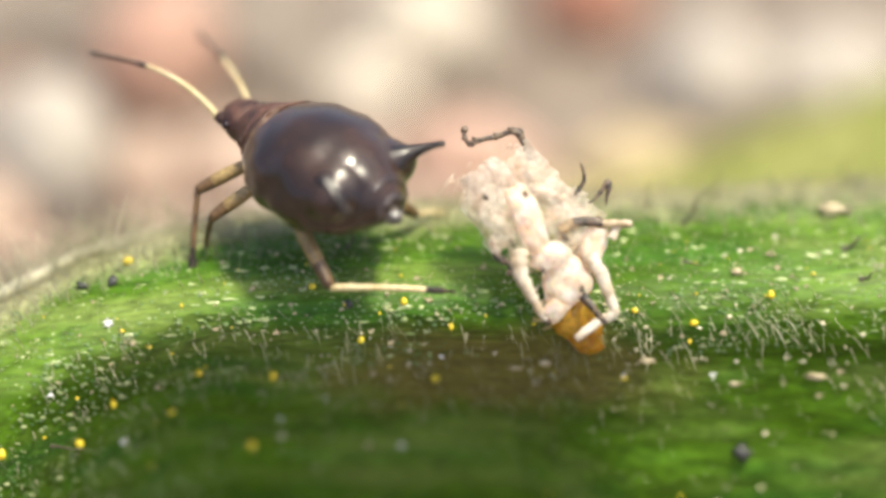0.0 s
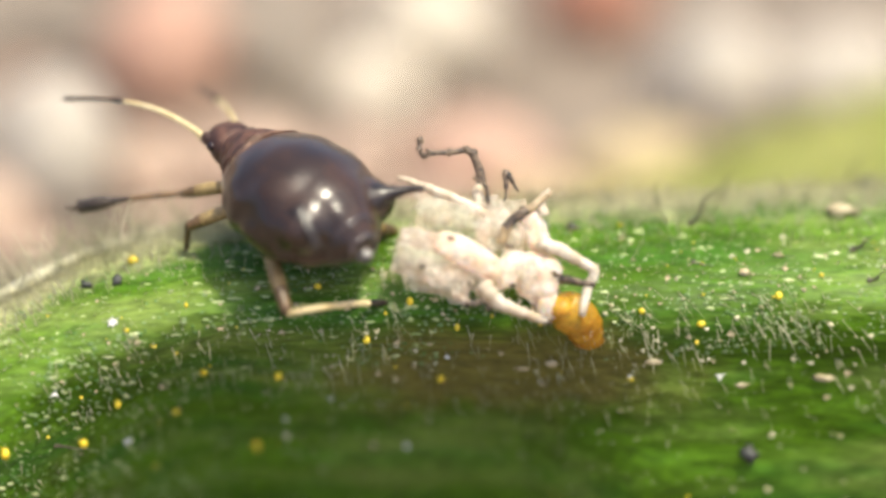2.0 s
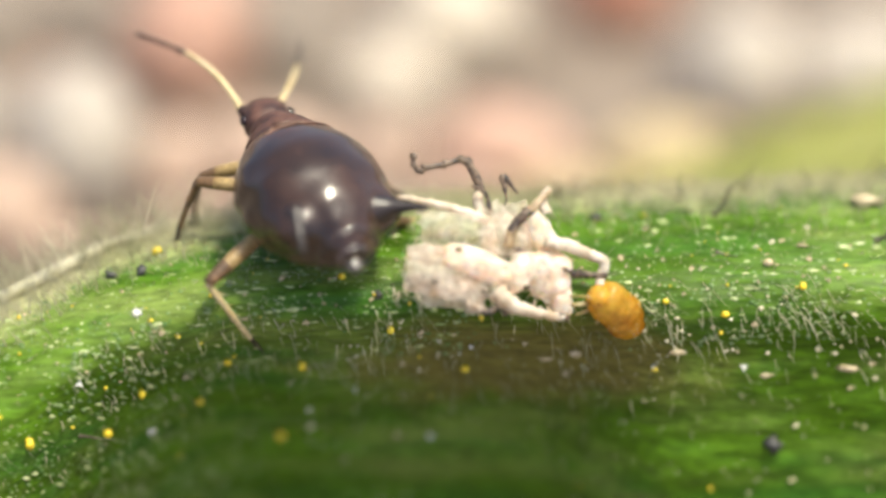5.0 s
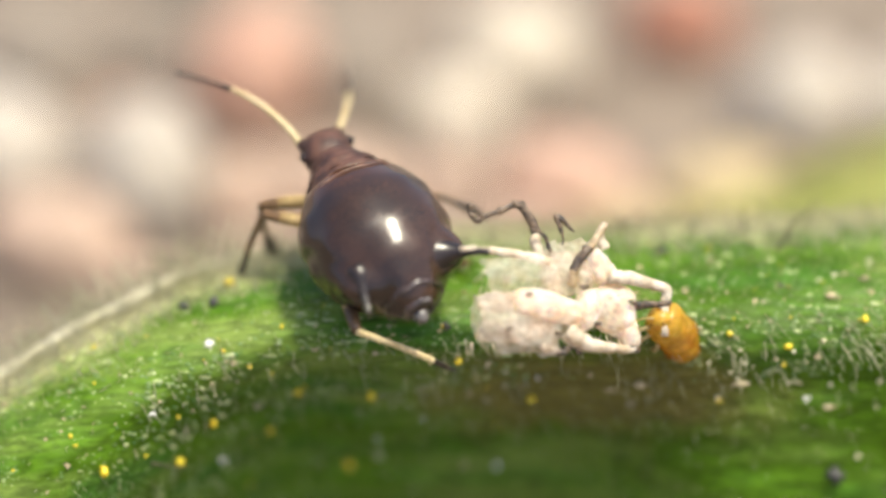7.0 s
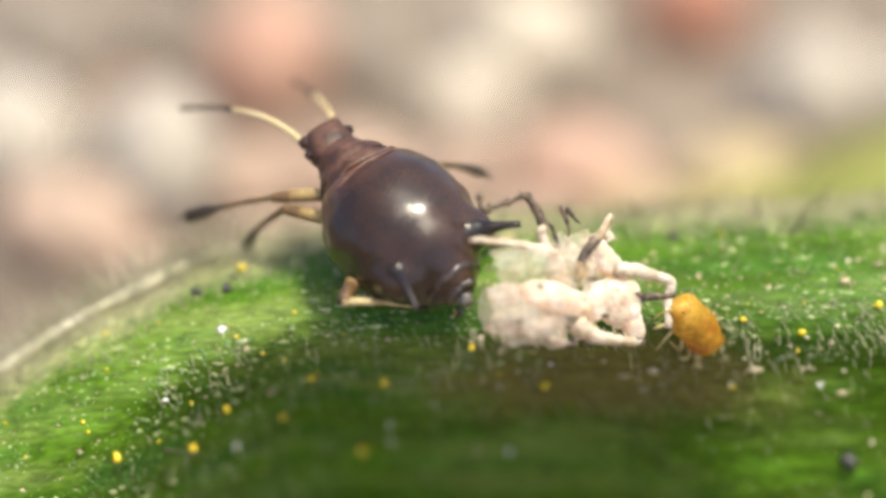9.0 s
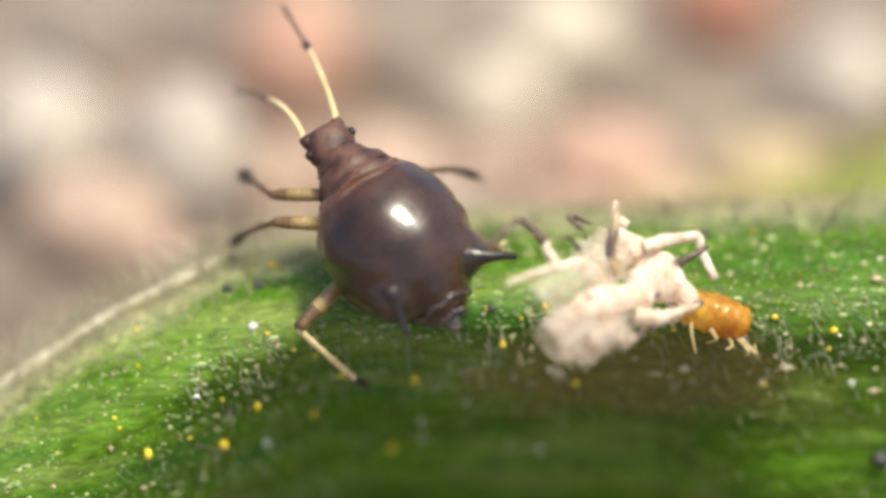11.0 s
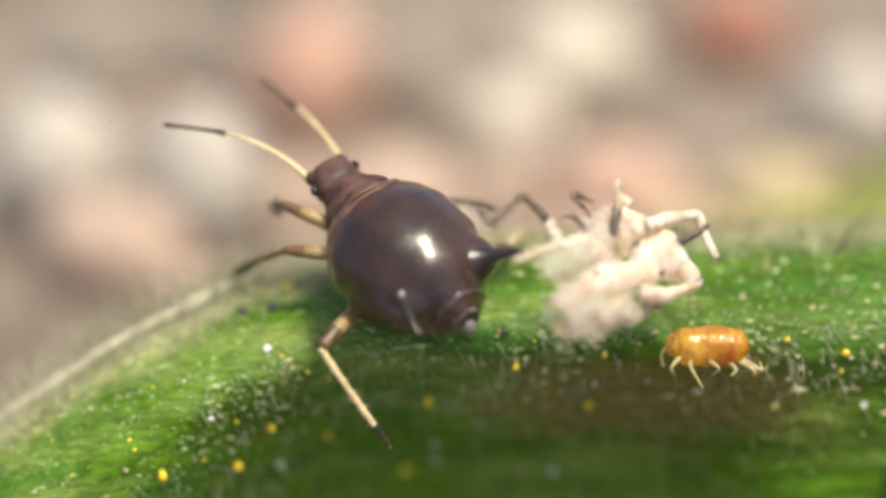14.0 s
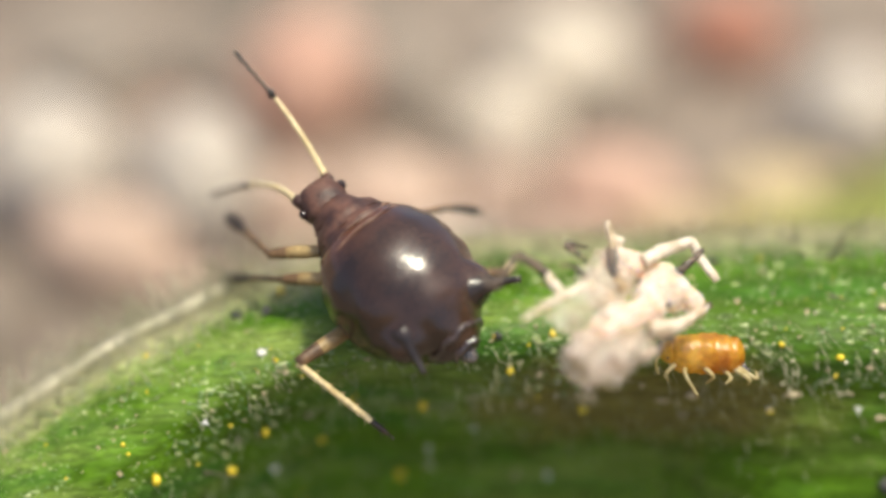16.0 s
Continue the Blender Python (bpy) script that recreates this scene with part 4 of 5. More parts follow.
strands("edge_hair", spots, "fuzzy pale hairs along the stem's upper edge")


def build_papillae():
    """Thousands of tiny raised cells on the sunny face."""
    verts, faces = [], []
    cells = []
    for j in range(62):
        for i in range(150):
            x = -5.6 + 0.08 * i + (0.04 if j % 2 else 0.0) + rng.gauss(0, 0.016)
            s = 0.04 + 0.05 * j + 0.03 * noise.noise(Vector((x * 1.4, j * 0.3, 0))) + rng.gauss(0, 0.008)
            if s < 1.45 or x < -0.5:
                cells.append((x, s))
    for x, s in cells:
        if rng.random() < 0.15 + 0.5 * abs(noise.noise(Vector((x * 1.1, s * 2, 3)))):
            continue
        n = stem_normal(x, s)
        p = stem_point(x, s)
        u = n.cross(Vector((0, 0.3, 1))).normalized()
        v = n.cross(u)
        r = 0.011 + 0.014 * rng.random() ** 2
        h = r * rng.uniform(0.5, 1.2)
        base = len(verts)
        t = rng.uniform(0, 6)
        for k in range(5):
            a = t + k * 1.2566
            verts.append((p + (u * math.cos(a) * 1.5 + v * math.sin(a)) * r - n * 0.012) * MM)
        verts.append((p + n * h) * MM)
        for k in range(5):
            faces.append((base + k, base + (k + 1) % 5, base + 5))
    me = bpy.data.meshes.new("stem_papillae")
    me.from_pydata(verts, [], faces)
    me.materials.append(M_BUMP)
    me.polygons.foreach_set("use_smooth", [True] * len(me.polygons))
    ob = new("stem_papillae", me)
    ob.matrix_world = BASE
    return tagged(ob, "tiny glossy green cells covering the stem", "plant cells", kind="stuff")


build_papillae()


def build_flecks():
    """Pale swollen cells in loose rows along the stem."""
    verts, faces = [], []
    for j in range(30):
        for i in range(90):
            x = -5.6 + 0.135 * i + rng.gauss(0, 0.04)
            s = 0.10 + 0.105 * j + 0.05 * noise.noise(Vector((x * 0.9, j * 0.4, 7))) + rng.gauss(0, 0.014)
            if s > (1.40 if x > -0.5 else 2.6) or rng.random() < (0.34 if x < 0.2 else 0.60):
                continue
            n = stem_normal(x, s)
            p = stem_point(x, s)
            u = n.cross(Vector((0, 0.3, 1))).normalized()
            v = n.cross(u)
            w, h = 0.018 + 0.060 * rng.random() ** 1.5, rng.uniform(0.010, 0.026)
            base = len(verts)
            for k in range(6):
                a = k * 1.047
                q = 1 + 0.3 * rng.uniform(-1, 1)
                verts.append((p + u * math.cos(a) * w * q + v * math.sin(a) * h * q - n * 0.008) * MM)
            verts.append((p + n * 0.016) * MM)
            for k in range(6):
                faces.append((base + k, base + (k + 1) % 6, base + 6))
    me = bpy.data.meshes.new("stem_flecks")
    me.from_pydata(verts, [], faces)
    me.materials.append(M_FLECK)
    me.polygons.foreach_set("use_smooth", [True] * len(me.polygons))
    ob = new("stem_flecks", me)
    ob.matrix_world = BASE
    return tagged(ob, "pale yellow-green swollen cells in rows on the stem", "plant cells", kind="stuff")


build_flecks()


def build_flakes():
    """Tiny glinting flakes of dust round the ridge and below it."""
    verts, faces = [], []
    for i in range(330):
        x = rng.uniform(-0.4, 5.6)
        s = max(0.1, rng.gauss(1.25, 0.28)) if i % 2 else rng.uniform(0.4, 2.9)
        n = stem_normal(x, s)
        p = stem_point(x, s) + n * 0.012
        r = 0.008 + 0.020 * rng.random() ** 2
        base = len(verts)
        for k in range(4):
            a = k * 1.57 + rng.uniform(-0.5, 0.5)
            out = Vector((math.cos(a) * rng.uniform(0.7, 1.6), rng.uniform(-0.5, 0.2), math.sin(a)))
            verts.append((p + out * r) * MM)
        verts.append((p + n * r * 0.7) * MM)
        verts.append((p - n * r * 0.7) * MM)
        for k in range(4):
            faces.append((base + k, base + (k + 1) % 4, base + 4))
            faces.append((base + (k + 1) % 4, base + k, base + 5))
    me = bpy.data.meshes.new("dust_flakes")
    me.from_pydata(verts, [], faces)
    me.materials.append(M_FLAKE)
    ob = new("dust_flakes", me)
    ob.matrix_world = BASE
    return tagged(ob, "tiny glinting pale dust flakes along the ridge", "dust", kind="stuff")


build_flakes()


def grain(kind, x, z, r, seed):
    """A small grain that sits on the stem."""
    name, mat, label, category = {
        "yellow": ("pollen_grain", M_POLLEN, "bright yellow pollen grain on the stem", "pollen"),
        "white": ("white_grain", M_CRYSTAL, "jagged white grain of dust on the stem", "dust grain"),
        "tan": ("tan_grain", M_TAN, "beige flake of dust on the stem", "dust grain"),
        "black": ("black_grain", M_BLACKGRAIN, "black speck of dirt on the stem", "dirt speck")}[kind]
    bm = bmesh.new()
    q = rng.uniform(0.8, 1.2)
    lump(bm, (0, 0, 0), (r * q * (1.5 if kind == "tan" else 1), r * (0.45 if kind == "tan" else 0.8), r / q * (0.7 if kind == "tan" else 1)), seed, rough=0.18 if kind == "yellow" else 0.45, freq=3, sub=1 if r < 0.03 else 3 if r > 0.09 else 2)
    if kind == "white" or (kind == "tan" and r < 0.03):
        for i in range(5):
            a = rng.uniform(0, 6.28)
            d = Vector((math.cos(a), -0.4, math.sin(a)))
            tube(bm, [d * r * 0.4, d * r * 1.7], [r * 0.35, r * 0.05], seg=5)
    ob = link(name, bm, mat)
    xx, s = on_stem(x, z)
    p = stem_point(xx, s) + stem_normal(xx, s) * r * 0.55
    ob.matrix_world = BASE @ mm(*p)
    return tagged(ob, label, category, "grains on the stem")


POLLEN_SPOTS = [(-1.57, -1.63, 0.045), (-2.54, -2.06, 0.055), (-0.17, -1.39, 0.05), (0.60, -1.09, 0.042), (1.24, -1.43, 0.045), (3.52, -0.98, 0.04),
               (-1.07, -1.70, 0.038), (-1.87, -1.97, 0.05), (-0.82, -1.36, 0.04), (0.18, -0.65, 0.04), (0.98, -0.78, 0.04), (1.39, -0.99, 0.035),
               (3.0, -0.87, 0.035), (-1.42, -0.42, 0.05), (-2.95, -0.96, 0.055), (-0.37, -2.0, 0.05), (2.9, -1.45, 0.035), (4.2, -0.75, 0.04)]
WHITE_SPOTS = [(-1.59, -0.95, 0.055), (0.28, -1.60, 0.042), (0.93, -2.02, 0.05), (-1.49, -1.96, 0.045), (3.68, -1.44, 0.06), (-3.45, -1.15, 0.05),
              (-0.12, -1.77, 0.045), (1.3, -1.25, 0.04), (-2.1, -1.55, 0.04), (2.89, -1.44, 0.04)]
TAN_SPOTS = [(4.75, -0.03, 0.10), (4.20, -0.4, 0.035), (2.6, -0.5, 0.03), (3.9, -0.55, 0.045), (2.2, -1.3, 0.05), (3.1, -1.3, 0.05), (3.85, -1.5, 0.05),
            (1.95, -1.35, 0.04), (4.6, -1.45, 0.06)]
BLACK_SPOTS = [(0.50, -0.80, 0.04), (-1.82, -0.63, 0.05), (-1.55, -0.60, 0.055), (-2.52, -0.56, 0.05), (-3.46, -1.21, 0.04), (4.97, 0.26, 0.07), (3.92, -2.1, 0.085), (2.4, -0.15, 0.05)]
for kind, spots in (("yellow", POLLEN_SPOTS), ("white", WHITE_SPOTS), ("tan", TAN_SPOTS), ("black", BLACK_SPOTS)):
    for i, (x, z, r) in enumerate(spots):
        grain(kind, x, z, r * ((0.45 if z < -1.2 and x > -1 else 0.6) if kind == "white" else 0.85), i + 1)
for i in range(150):
    x = rng.uniform(-4.0, 6.0)
    grain(rng.choice(["tan", "tan", "yellow", "tan"]), x, top_z(x) / 1.04 - rng.uniform(0.08, 1.0) - (rng.uniform(0, 0.8) if x < -1 else 0), rng.uniform(0.007, 0.014), i)
for i in range(120):
    x = rng.uniform(-4.5, 6.2)
    zt = top_z(x) / 1.04
    z = zt - abs(rng.gauss(0.9, 0.6)) - 0.05
    grain(rng.choice(["yellow", "tan", "yellow", "tan"]), x, z, rng.uniform(0.010, 0.024), i)


speck = bmesh.new()
lump(speck, (0, 0, 0), (0.10, 0.05, 0.12), 6, rough=0.3, sub=2)
speck = link("black_grain", speck, M_BLACKGRAIN)
speck.matrix_world = at(4.58, 8.75, 0.66)
tagged(speck, "black speck of dirt on the leaf blade", "dirt speck", "grains on the stem")


def dark_hair(x, z, way, n):
    """A long crooked dark hair rooted in the stem."""
    bm = bmesh.new()
    line = spline([(0, 0, 0), (way[0] * n * 0.3 + 0.02, -0.03, way[1] * n * 0.35), (way[0] * n * 0.6 - 0.03, -0.05, way[1] * n * 0.65), (way[0] * n, -0.05, way[1] * n)], 14)
    tube(bm, line, [(0.020 - 0.0012 * i) * min(1, 0.45 + n) for i in range(14)], seg=7)
    lump(bm, line[0], (0.03, 0.02, 0.03), 3, rough=0.2, sub=1)
    ob = link("dark_hair", bm, M_DARKHAIR)
    xx, s = on_stem(x, z)
    ob.matrix_world = BASE @ mm(*stem_point(xx, s))
    return tagged(ob, "thin crooked dark hair standing on the stem", "plant hair", "dark hairs on the stem")


for x, z, way, n in ((3.42, -0.12, (0.6, 0.8), 0.42), (4.75, 0.25, (0.55, 0.8), 0.35), (3.1, 0.02, (0.2, 1.0), 0.25), (0.48, -0.30, (0.5, 0.8), 0.26),
                     (2.00, 0.05, (0.75, 0.5), 0.34), (2.08, 0.06, (-0.5, 0.8), 0.20), (2.16, 0.05, (0.4, 0.9), 0.24), (2.22, 0.07, (0.95, 0.2), 0.22), (2.05, 0.04, (0.1, 1.0), 0.16),
                     (3.66, 0.10, (0.5, 0.9), 0.30), (2.72, 0.08, (-0.4, 0.9), 0.18), (1.35, 0.06, (0.7, 0.7), 0.24), (4.25, 0.12, (-0.3, 0.95), 0.22), (5.3, 0.15, (0.6, 0.8), 0.30),
                     (-3.1, -0.62, (-0.8, 0.2), 0.26), (-2.35, -0.45, (-0.6, 0.5), 0.18), (4.85, -0.35, (0.8, 0.5), 0.3), (-2.1, -2.0, (0.9, -0.1), 0.35), (5.0, -0.62, (0.8, 0.4), 0.22), (3.45, -0.45, (0.9, -0.15), 0.2)):
    dark_hair(x, z, way, n)


def swing(pivot, angle, dx, dz):
    """A turn about the y axis through a pivot that slips by dx, dz."""
    return mm(pivot[0] + dx, pivot[1], pivot[2] + dz) @ pose(0, 0, 0, 0, angle, 0) @ mm(-pivot[0], -pivot[1], -pivot[2])


def motions():
    walk(aphid, [
        (0, at(0.184, 0.000, 0.485, 25.4, -22.0, 36.6)),
        (0.5, at(0.155, 0.050, 0.319, 27.7, -25.6, 36.9)),
        (1, at(-0.019, 0.080, 0.211, 23.3, -22.5, 37.6)),
        (1.5, at(-0.037, 0.080, 0.266, 29.2, -16.6, 32.7)),
        (2, at(-0.046, 0.080, 0.218, 28.7, -16.7, 34.5)),
        (2.5, at(-0.077, 0.080, 0.276, 32.1, -11.2, 31.2)),
        (3, at(-0.046, 0.080, 0.345, 35.3, -9.9, 25.1)),
        (3.5, at(-0.051, 0.080, 0.313, 35.1, -12.6, 22.8)),
        (4, at(-0.078, 0.080, 0.206, 27.9, -25.4, 29.3)),
        (4.5, at(-0.088, 0.080, 0.198, 30.2, -16.5, 28.8)),
        (5, at(-0.124, 0.080, 0.202, 38.5, -10.1, 23.0)),
        (7.5, at(-0.184, -0.080, 0.134, 49.5, -20.5, 16.6)),
        (8, at(-0.145, -0.093, 0.160, 50.2, -18.7, 16.8)),
        (8.5, at(-0.158, -0.107, 0.145, 49.0, -26.5, 20.8)),
        (9, at(-0.114, -0.120, 0.100, 51.5, -31.5, 22.5)),
        (11.5, at(-0.452, -0.250, -0.106, 64.3, -27.9, 22.3)),
        (12, at(-0.445, -0.250, -0.188, 58.0, -25.2, 26.8)),
        (12.5, at(-0.459, -0.250, -0.090, 49.4, -19.4, 30.1)),
        (13, at(-0.437, -0.250, -0.152, 50.5, -23.0, 31.7)),
        (13.5, at(-0.461, -0.250, -0.062, 45.6, -25.9, 26.7)),
        (14, at(-0.465, -0.250, -0.005, 46.9, -31.0, 22.6)),
        (14.5, at(-0.502, -0.250, 0.029, 50.4, -33.1, 18.3)),
        (15, at(-0.492, -0.250, -0.116, 56.9, -41.0, 19.7)),
        (15.5, at(-0.502, -0.250, -0.135, 54.9, -42.0, 19.4)),
        (16, at(-0.466, -0.250, -0.193, 56.8, -37.0, 22.1)),
    ])
    walk(antenna_left, [
        (0, mm(-0.171, 1.022, 0.035, -72.5, -47.8, 3.4)),
        (0.5, mm(-0.171, 1.022, 0.035, -106.8, -42.0, 28.6)),
        (1, mm(-0.171, 1.022, 0.035, -73.3, -52.7, 35.7)),
        (1.5, mm(-0.171, 1.022, 0.035, -73.5, -50.6, 14.5)),
        (2, mm(-0.171, 1.022, 0.035, -90.1, -51.5, 29.0)),
        (2.5, mm(-0.171, 1.022, 0.035, -100.6, -52.8, 31.3)),
        (3, mm(-0.171, 1.022, 0.035, -87.4, -53.1, 13.0)),
        (3.5, mm(-0.171, 1.022, 0.035, -86.4, -47.9, 30.8)),
        (4, mm(-0.171, 1.022, 0.035, -77.5, -43.9, 34.5)),
        (4.5, mm(-0.171, 1.022, 0.035, -87.0, -41.5, 59.6)),
        (5, mm(-0.171, 1.022, 0.035, -88.2, -49.3, 19.6)),
        (7.5, mm(-0.171, 1.022, 0.035, -81.9, -33.1, 28.7)),
        (8, mm(-0.171, 1.022, 0.035, -60.6, -32.2, 22.3)),
        (8.5, mm(-0.171, 1.022, 0.035, -103.5, -30.1, 29.1)),
        (9, mm(-0.171, 1.022, 0.035, -110.5, -25.0, 30.6)),
        (11.5, mm(-0.171, 1.022, 0.035, -141.3, -29.1, 26.9)),
        (12, mm(-0.171, 1.022, 0.035, -123.3, -31.1, 29.5)),
        (12.5, mm(-0.171, 1.022, 0.035, -125.8, -52.6, 13.4)),
        (13, mm(-0.171, 1.022, 0.035, -136.8, -42.2, 23.2)),
        (13.5, mm(-0.171, 1.022, 0.035, -85.0, -34.4, 45.7)),
        (14, mm(-0.171, 1.022, 0.035, -80.2, -30.6, 26.8)),
        (14.5, mm(-0.171, 1.022, 0.035, -68.8, -26.7, 33.0)),
        (15, mm(-0.171, 1.022, 0.035, -103.6, -12.7, 48.8)),
        (15.5, mm(-0.171, 1.022, 0.035, -99.8, -17.5, 45.5)),
        (16, mm(-0.171, 1.022, 0.035, -136.3, -13.5, 27.6)),
    ])
    walk(antenna_right, [
        (0, mm(0.171, 1.022, 0.035, -90.0, -16.7, -21.2)),
        (0.5, mm(0.171, 1.022, 0.035, -72.3, -15.1, -40.8)),
        (1, mm(0.171, 1.022, 0.035, -81.9, -16.4, -28.9)),
        (1.5, mm(0.171, 1.022, 0.035, -69.9, -20.5, -52.2)),
        (2, mm(0.171, 1.022, 0.035, -104.9, -19.7, -15.9)),
        (2.5, mm(0.171, 1.022, 0.035, -104.3, -26.9, -24.0)),
        (3, mm(0.171, 1.022, 0.035, -105.1, -29.5, -30.4)),
        (3.5, mm(0.171, 1.022, 0.035, -104.1, -22.9, -20.8)),
        (4, mm(0.171, 1.022, 0.035, -72.3, -10.7, -36.2)),
        (4.5, mm(0.171, 1.022, 0.035, -99.7, -19.2, -17.0)),
        (5, mm(0.171, 1.022, 0.035, -103.6, -30.1, -26.7)),
        (7.5, mm(0.171, 1.022, 0.035, -119.3, -17.1, -19.9)),
        (8, mm(0.171, 1.022, 0.035, -122.4, -20.0, -18.3)),
        (8.5, mm(0.171, 1.022, 0.035, -126.4, -14.0, -17.5)),
        (9, mm(0.171, 1.022, 0.035, -126.4, -6.3, -11.7)),
        (11.5, mm(0.171, 1.022, 0.035, -102.4, -15.9, -10.7)),
        (12, mm(0.171, 1.022, 0.035, -103.0, -17.9, -8.4)),
        (12.5, mm(0.171, 1.022, 0.035, -103.0, -21.2, -4.6)),
        (13, mm(0.171, 1.022, 0.035, -100.4, -21.5, -8.7)),
        (13.5, mm(0.171, 1.022, 0.035, -91.7, -16.1, -17.9)),
        (14, mm(0.171, 1.022, 0.035, -100.0, -6.5, -2.9)),
        (14.5, mm(0.171, 1.022, 0.035, -84.8, -5.1, -45.3)),
        (15, mm(0.171, 1.022, 0.035, -72.8, -7.0, -18.4)),
        (15.5, mm(0.171, 1.022, 0.035, -90.4, -4.3, -9.4)),
        (16, mm(0.171, 1.022, 0.035, -76.4, -11.9, -8.1)),
    ])
    walk(hind_leg_left, [
        (0, mm(-0.340, -0.120, -0.340, -140.2, -45.6, -152.5)),
        (0.5, mm(-0.340, -0.120, -0.340, -145.2, -43.4, -148.7)),
        (1, mm(-0.340, -0.120, -0.340, -121.6, -47.0, -154.6)),
        (1.5, mm(-0.340, -0.120, -0.340, 154.1, -55.6, -146.5)),
        (2, mm(-0.340, -0.120, -0.340, -129.8, -53.3, -167.5)),
        (2.5, mm(-0.340, -0.120, -0.340, -103.0, -60.0, 164.0)),
        (3, mm(-0.340, -0.120, -0.340, -102.6, -57.4, 177.7)),
        (3.5, mm(-0.340, -0.120, -0.340, 158.8, -58.7, -139.4)),
        (4, mm(-0.340, -0.120, -0.340, -133.1, -68.3, -169.8)),
        (4.5, mm(-0.340, -0.120, -0.340, -103.1, -62.1, 169.7)),
        (5, mm(-0.340, -0.120, -0.340, 160.8, -66.8, -139.3)),
        (7.5, mm(-0.340, -0.120, -0.340, -63.6, -64.2, 146.5)),
        (7.75, mm(-0.340, -0.120, -0.340, 50.0, -88.9, -23.2)),
        (8, mm(-0.340, -0.120, -0.340, 57.8, -62.6, -87.2)),
        (8.25, mm(-0.340, -0.120, -0.340, 51.1, -82.8, -40.9)),
        (8.5, mm(-0.340, -0.120, -0.340, -61.6, -73.7, 110.6)),
        (9, mm(-0.340, -0.120, -0.340, -25.8, -56.9, 64.0)),
        (11.5, mm(-0.340, -0.120, -0.340, -129.8, -73.3, 138.9)),
        (12, mm(-0.340, -0.120, -0.340, -150.2, -71.4, 158.6)),
        (12.5, mm(-0.340, -0.120, -0.340, -170.8, -65.8, -177.6)),
        (13, mm(-0.340, -0.120, -0.340, -166.1, -66.8, 174.7)),
        (13.5, mm(-0.340, -0.120, -0.340, 153.7, -78.1, -151.1)),
        (14, mm(-0.340, -0.120, -0.340, -3.7, -82.8, 20.4)),
        (14.5, mm(-0.340, -0.120, -0.340, 166.8, -80.4, -156.9)),
        (15, mm(-0.340, -0.120, -0.340, -80.1, -88.7, 70.4)),
        (15.5, mm(-0.340, -0.120, -0.340, 27.4, -87.8, -39.1)),
        (16, mm(-0.340, -0.120, -0.340, -35.6, -84.9, 30.5)),
    ])
    walk(hind_tibia_left, [
        (0, mm(0.000, 0.000, 0.780, 67.4, -8.6, -25.5)),
        (0.5, mm(0.000, 0.000, 0.780, 67.1, -0.0, -25.4)),
        (1, mm(0.000, 0.000, 0.780, 82.0, -9.6, -48.8)),
        (1.5, mm(0.000, 0.000, 0.780, 127.7, 37.7, -46.9)),
        (2, mm(0.000, 0.000, 0.780, 98.5, -7.7, -46.4)),
        (2.5, mm(0.000, 0.000, 0.780, 100.3, -31.7, -45.1)),
        (3, mm(0.000, 0.000, 0.780, 89.7, -34.3, -50.0)),
        (3.5, mm(0.000, 0.000, 0.780, 88.1, -23.1, -70.9)),
        (4, mm(0.000, 0.000, 0.780, 85.9, -23.9, -29.9)),
        (4.5, mm(0.000, 0.000, 0.780, 110.8, -18.4, -54.3)),
        (5, mm(0.000, 0.000, 0.780, 99.7, -23.8, -73.9)),
        (7.5, mm(0.000, 0.000, 0.780, 87.1, -39.0, -51.1)),
        (8, mm(0.000, 0.000, 0.780, 129.2, -11.1, -29.2)),
        (8.5, mm(0.000, 0.000, 0.780, 96.7, -30.6, -41.2)),
        (9, mm(0.000, 0.000, 0.780, 140.5, -9.5, -54.9)),
        (11.5, mm(0.000, 0.000, 0.780, 93.9, -37.5, -81.2)),
        (12, mm(0.000, 0.000, 0.780, 101.5, -60.7, -96.7)),
        (12.5, mm(0.000, 0.000, 0.780, 99.7, -59.8, -94.9)),
        (13, mm(0.000, 0.000, 0.780, -124.6, -79.8, 123.5)),
        (13.5, mm(0.000, 0.000, 0.780, 105.7, -53.1, -96.1)),
        (14, mm(0.000, 0.000, 0.780, 86.6, -39.9, -40.4)),
        (14.5, mm(0.000, 0.000, 0.780, 93.0, -11.4, -51.5)),
        (15, mm(0.000, 0.000, 0.780, 105.2, -3.2, -63.7)),
        (15.5, mm(0.000, 0.000, 0.780, 106.2, -2.8, -62.7)),
        (16, mm(0.000, 0.000, 0.780, 112.2, -12.1, -36.7)),
    ])
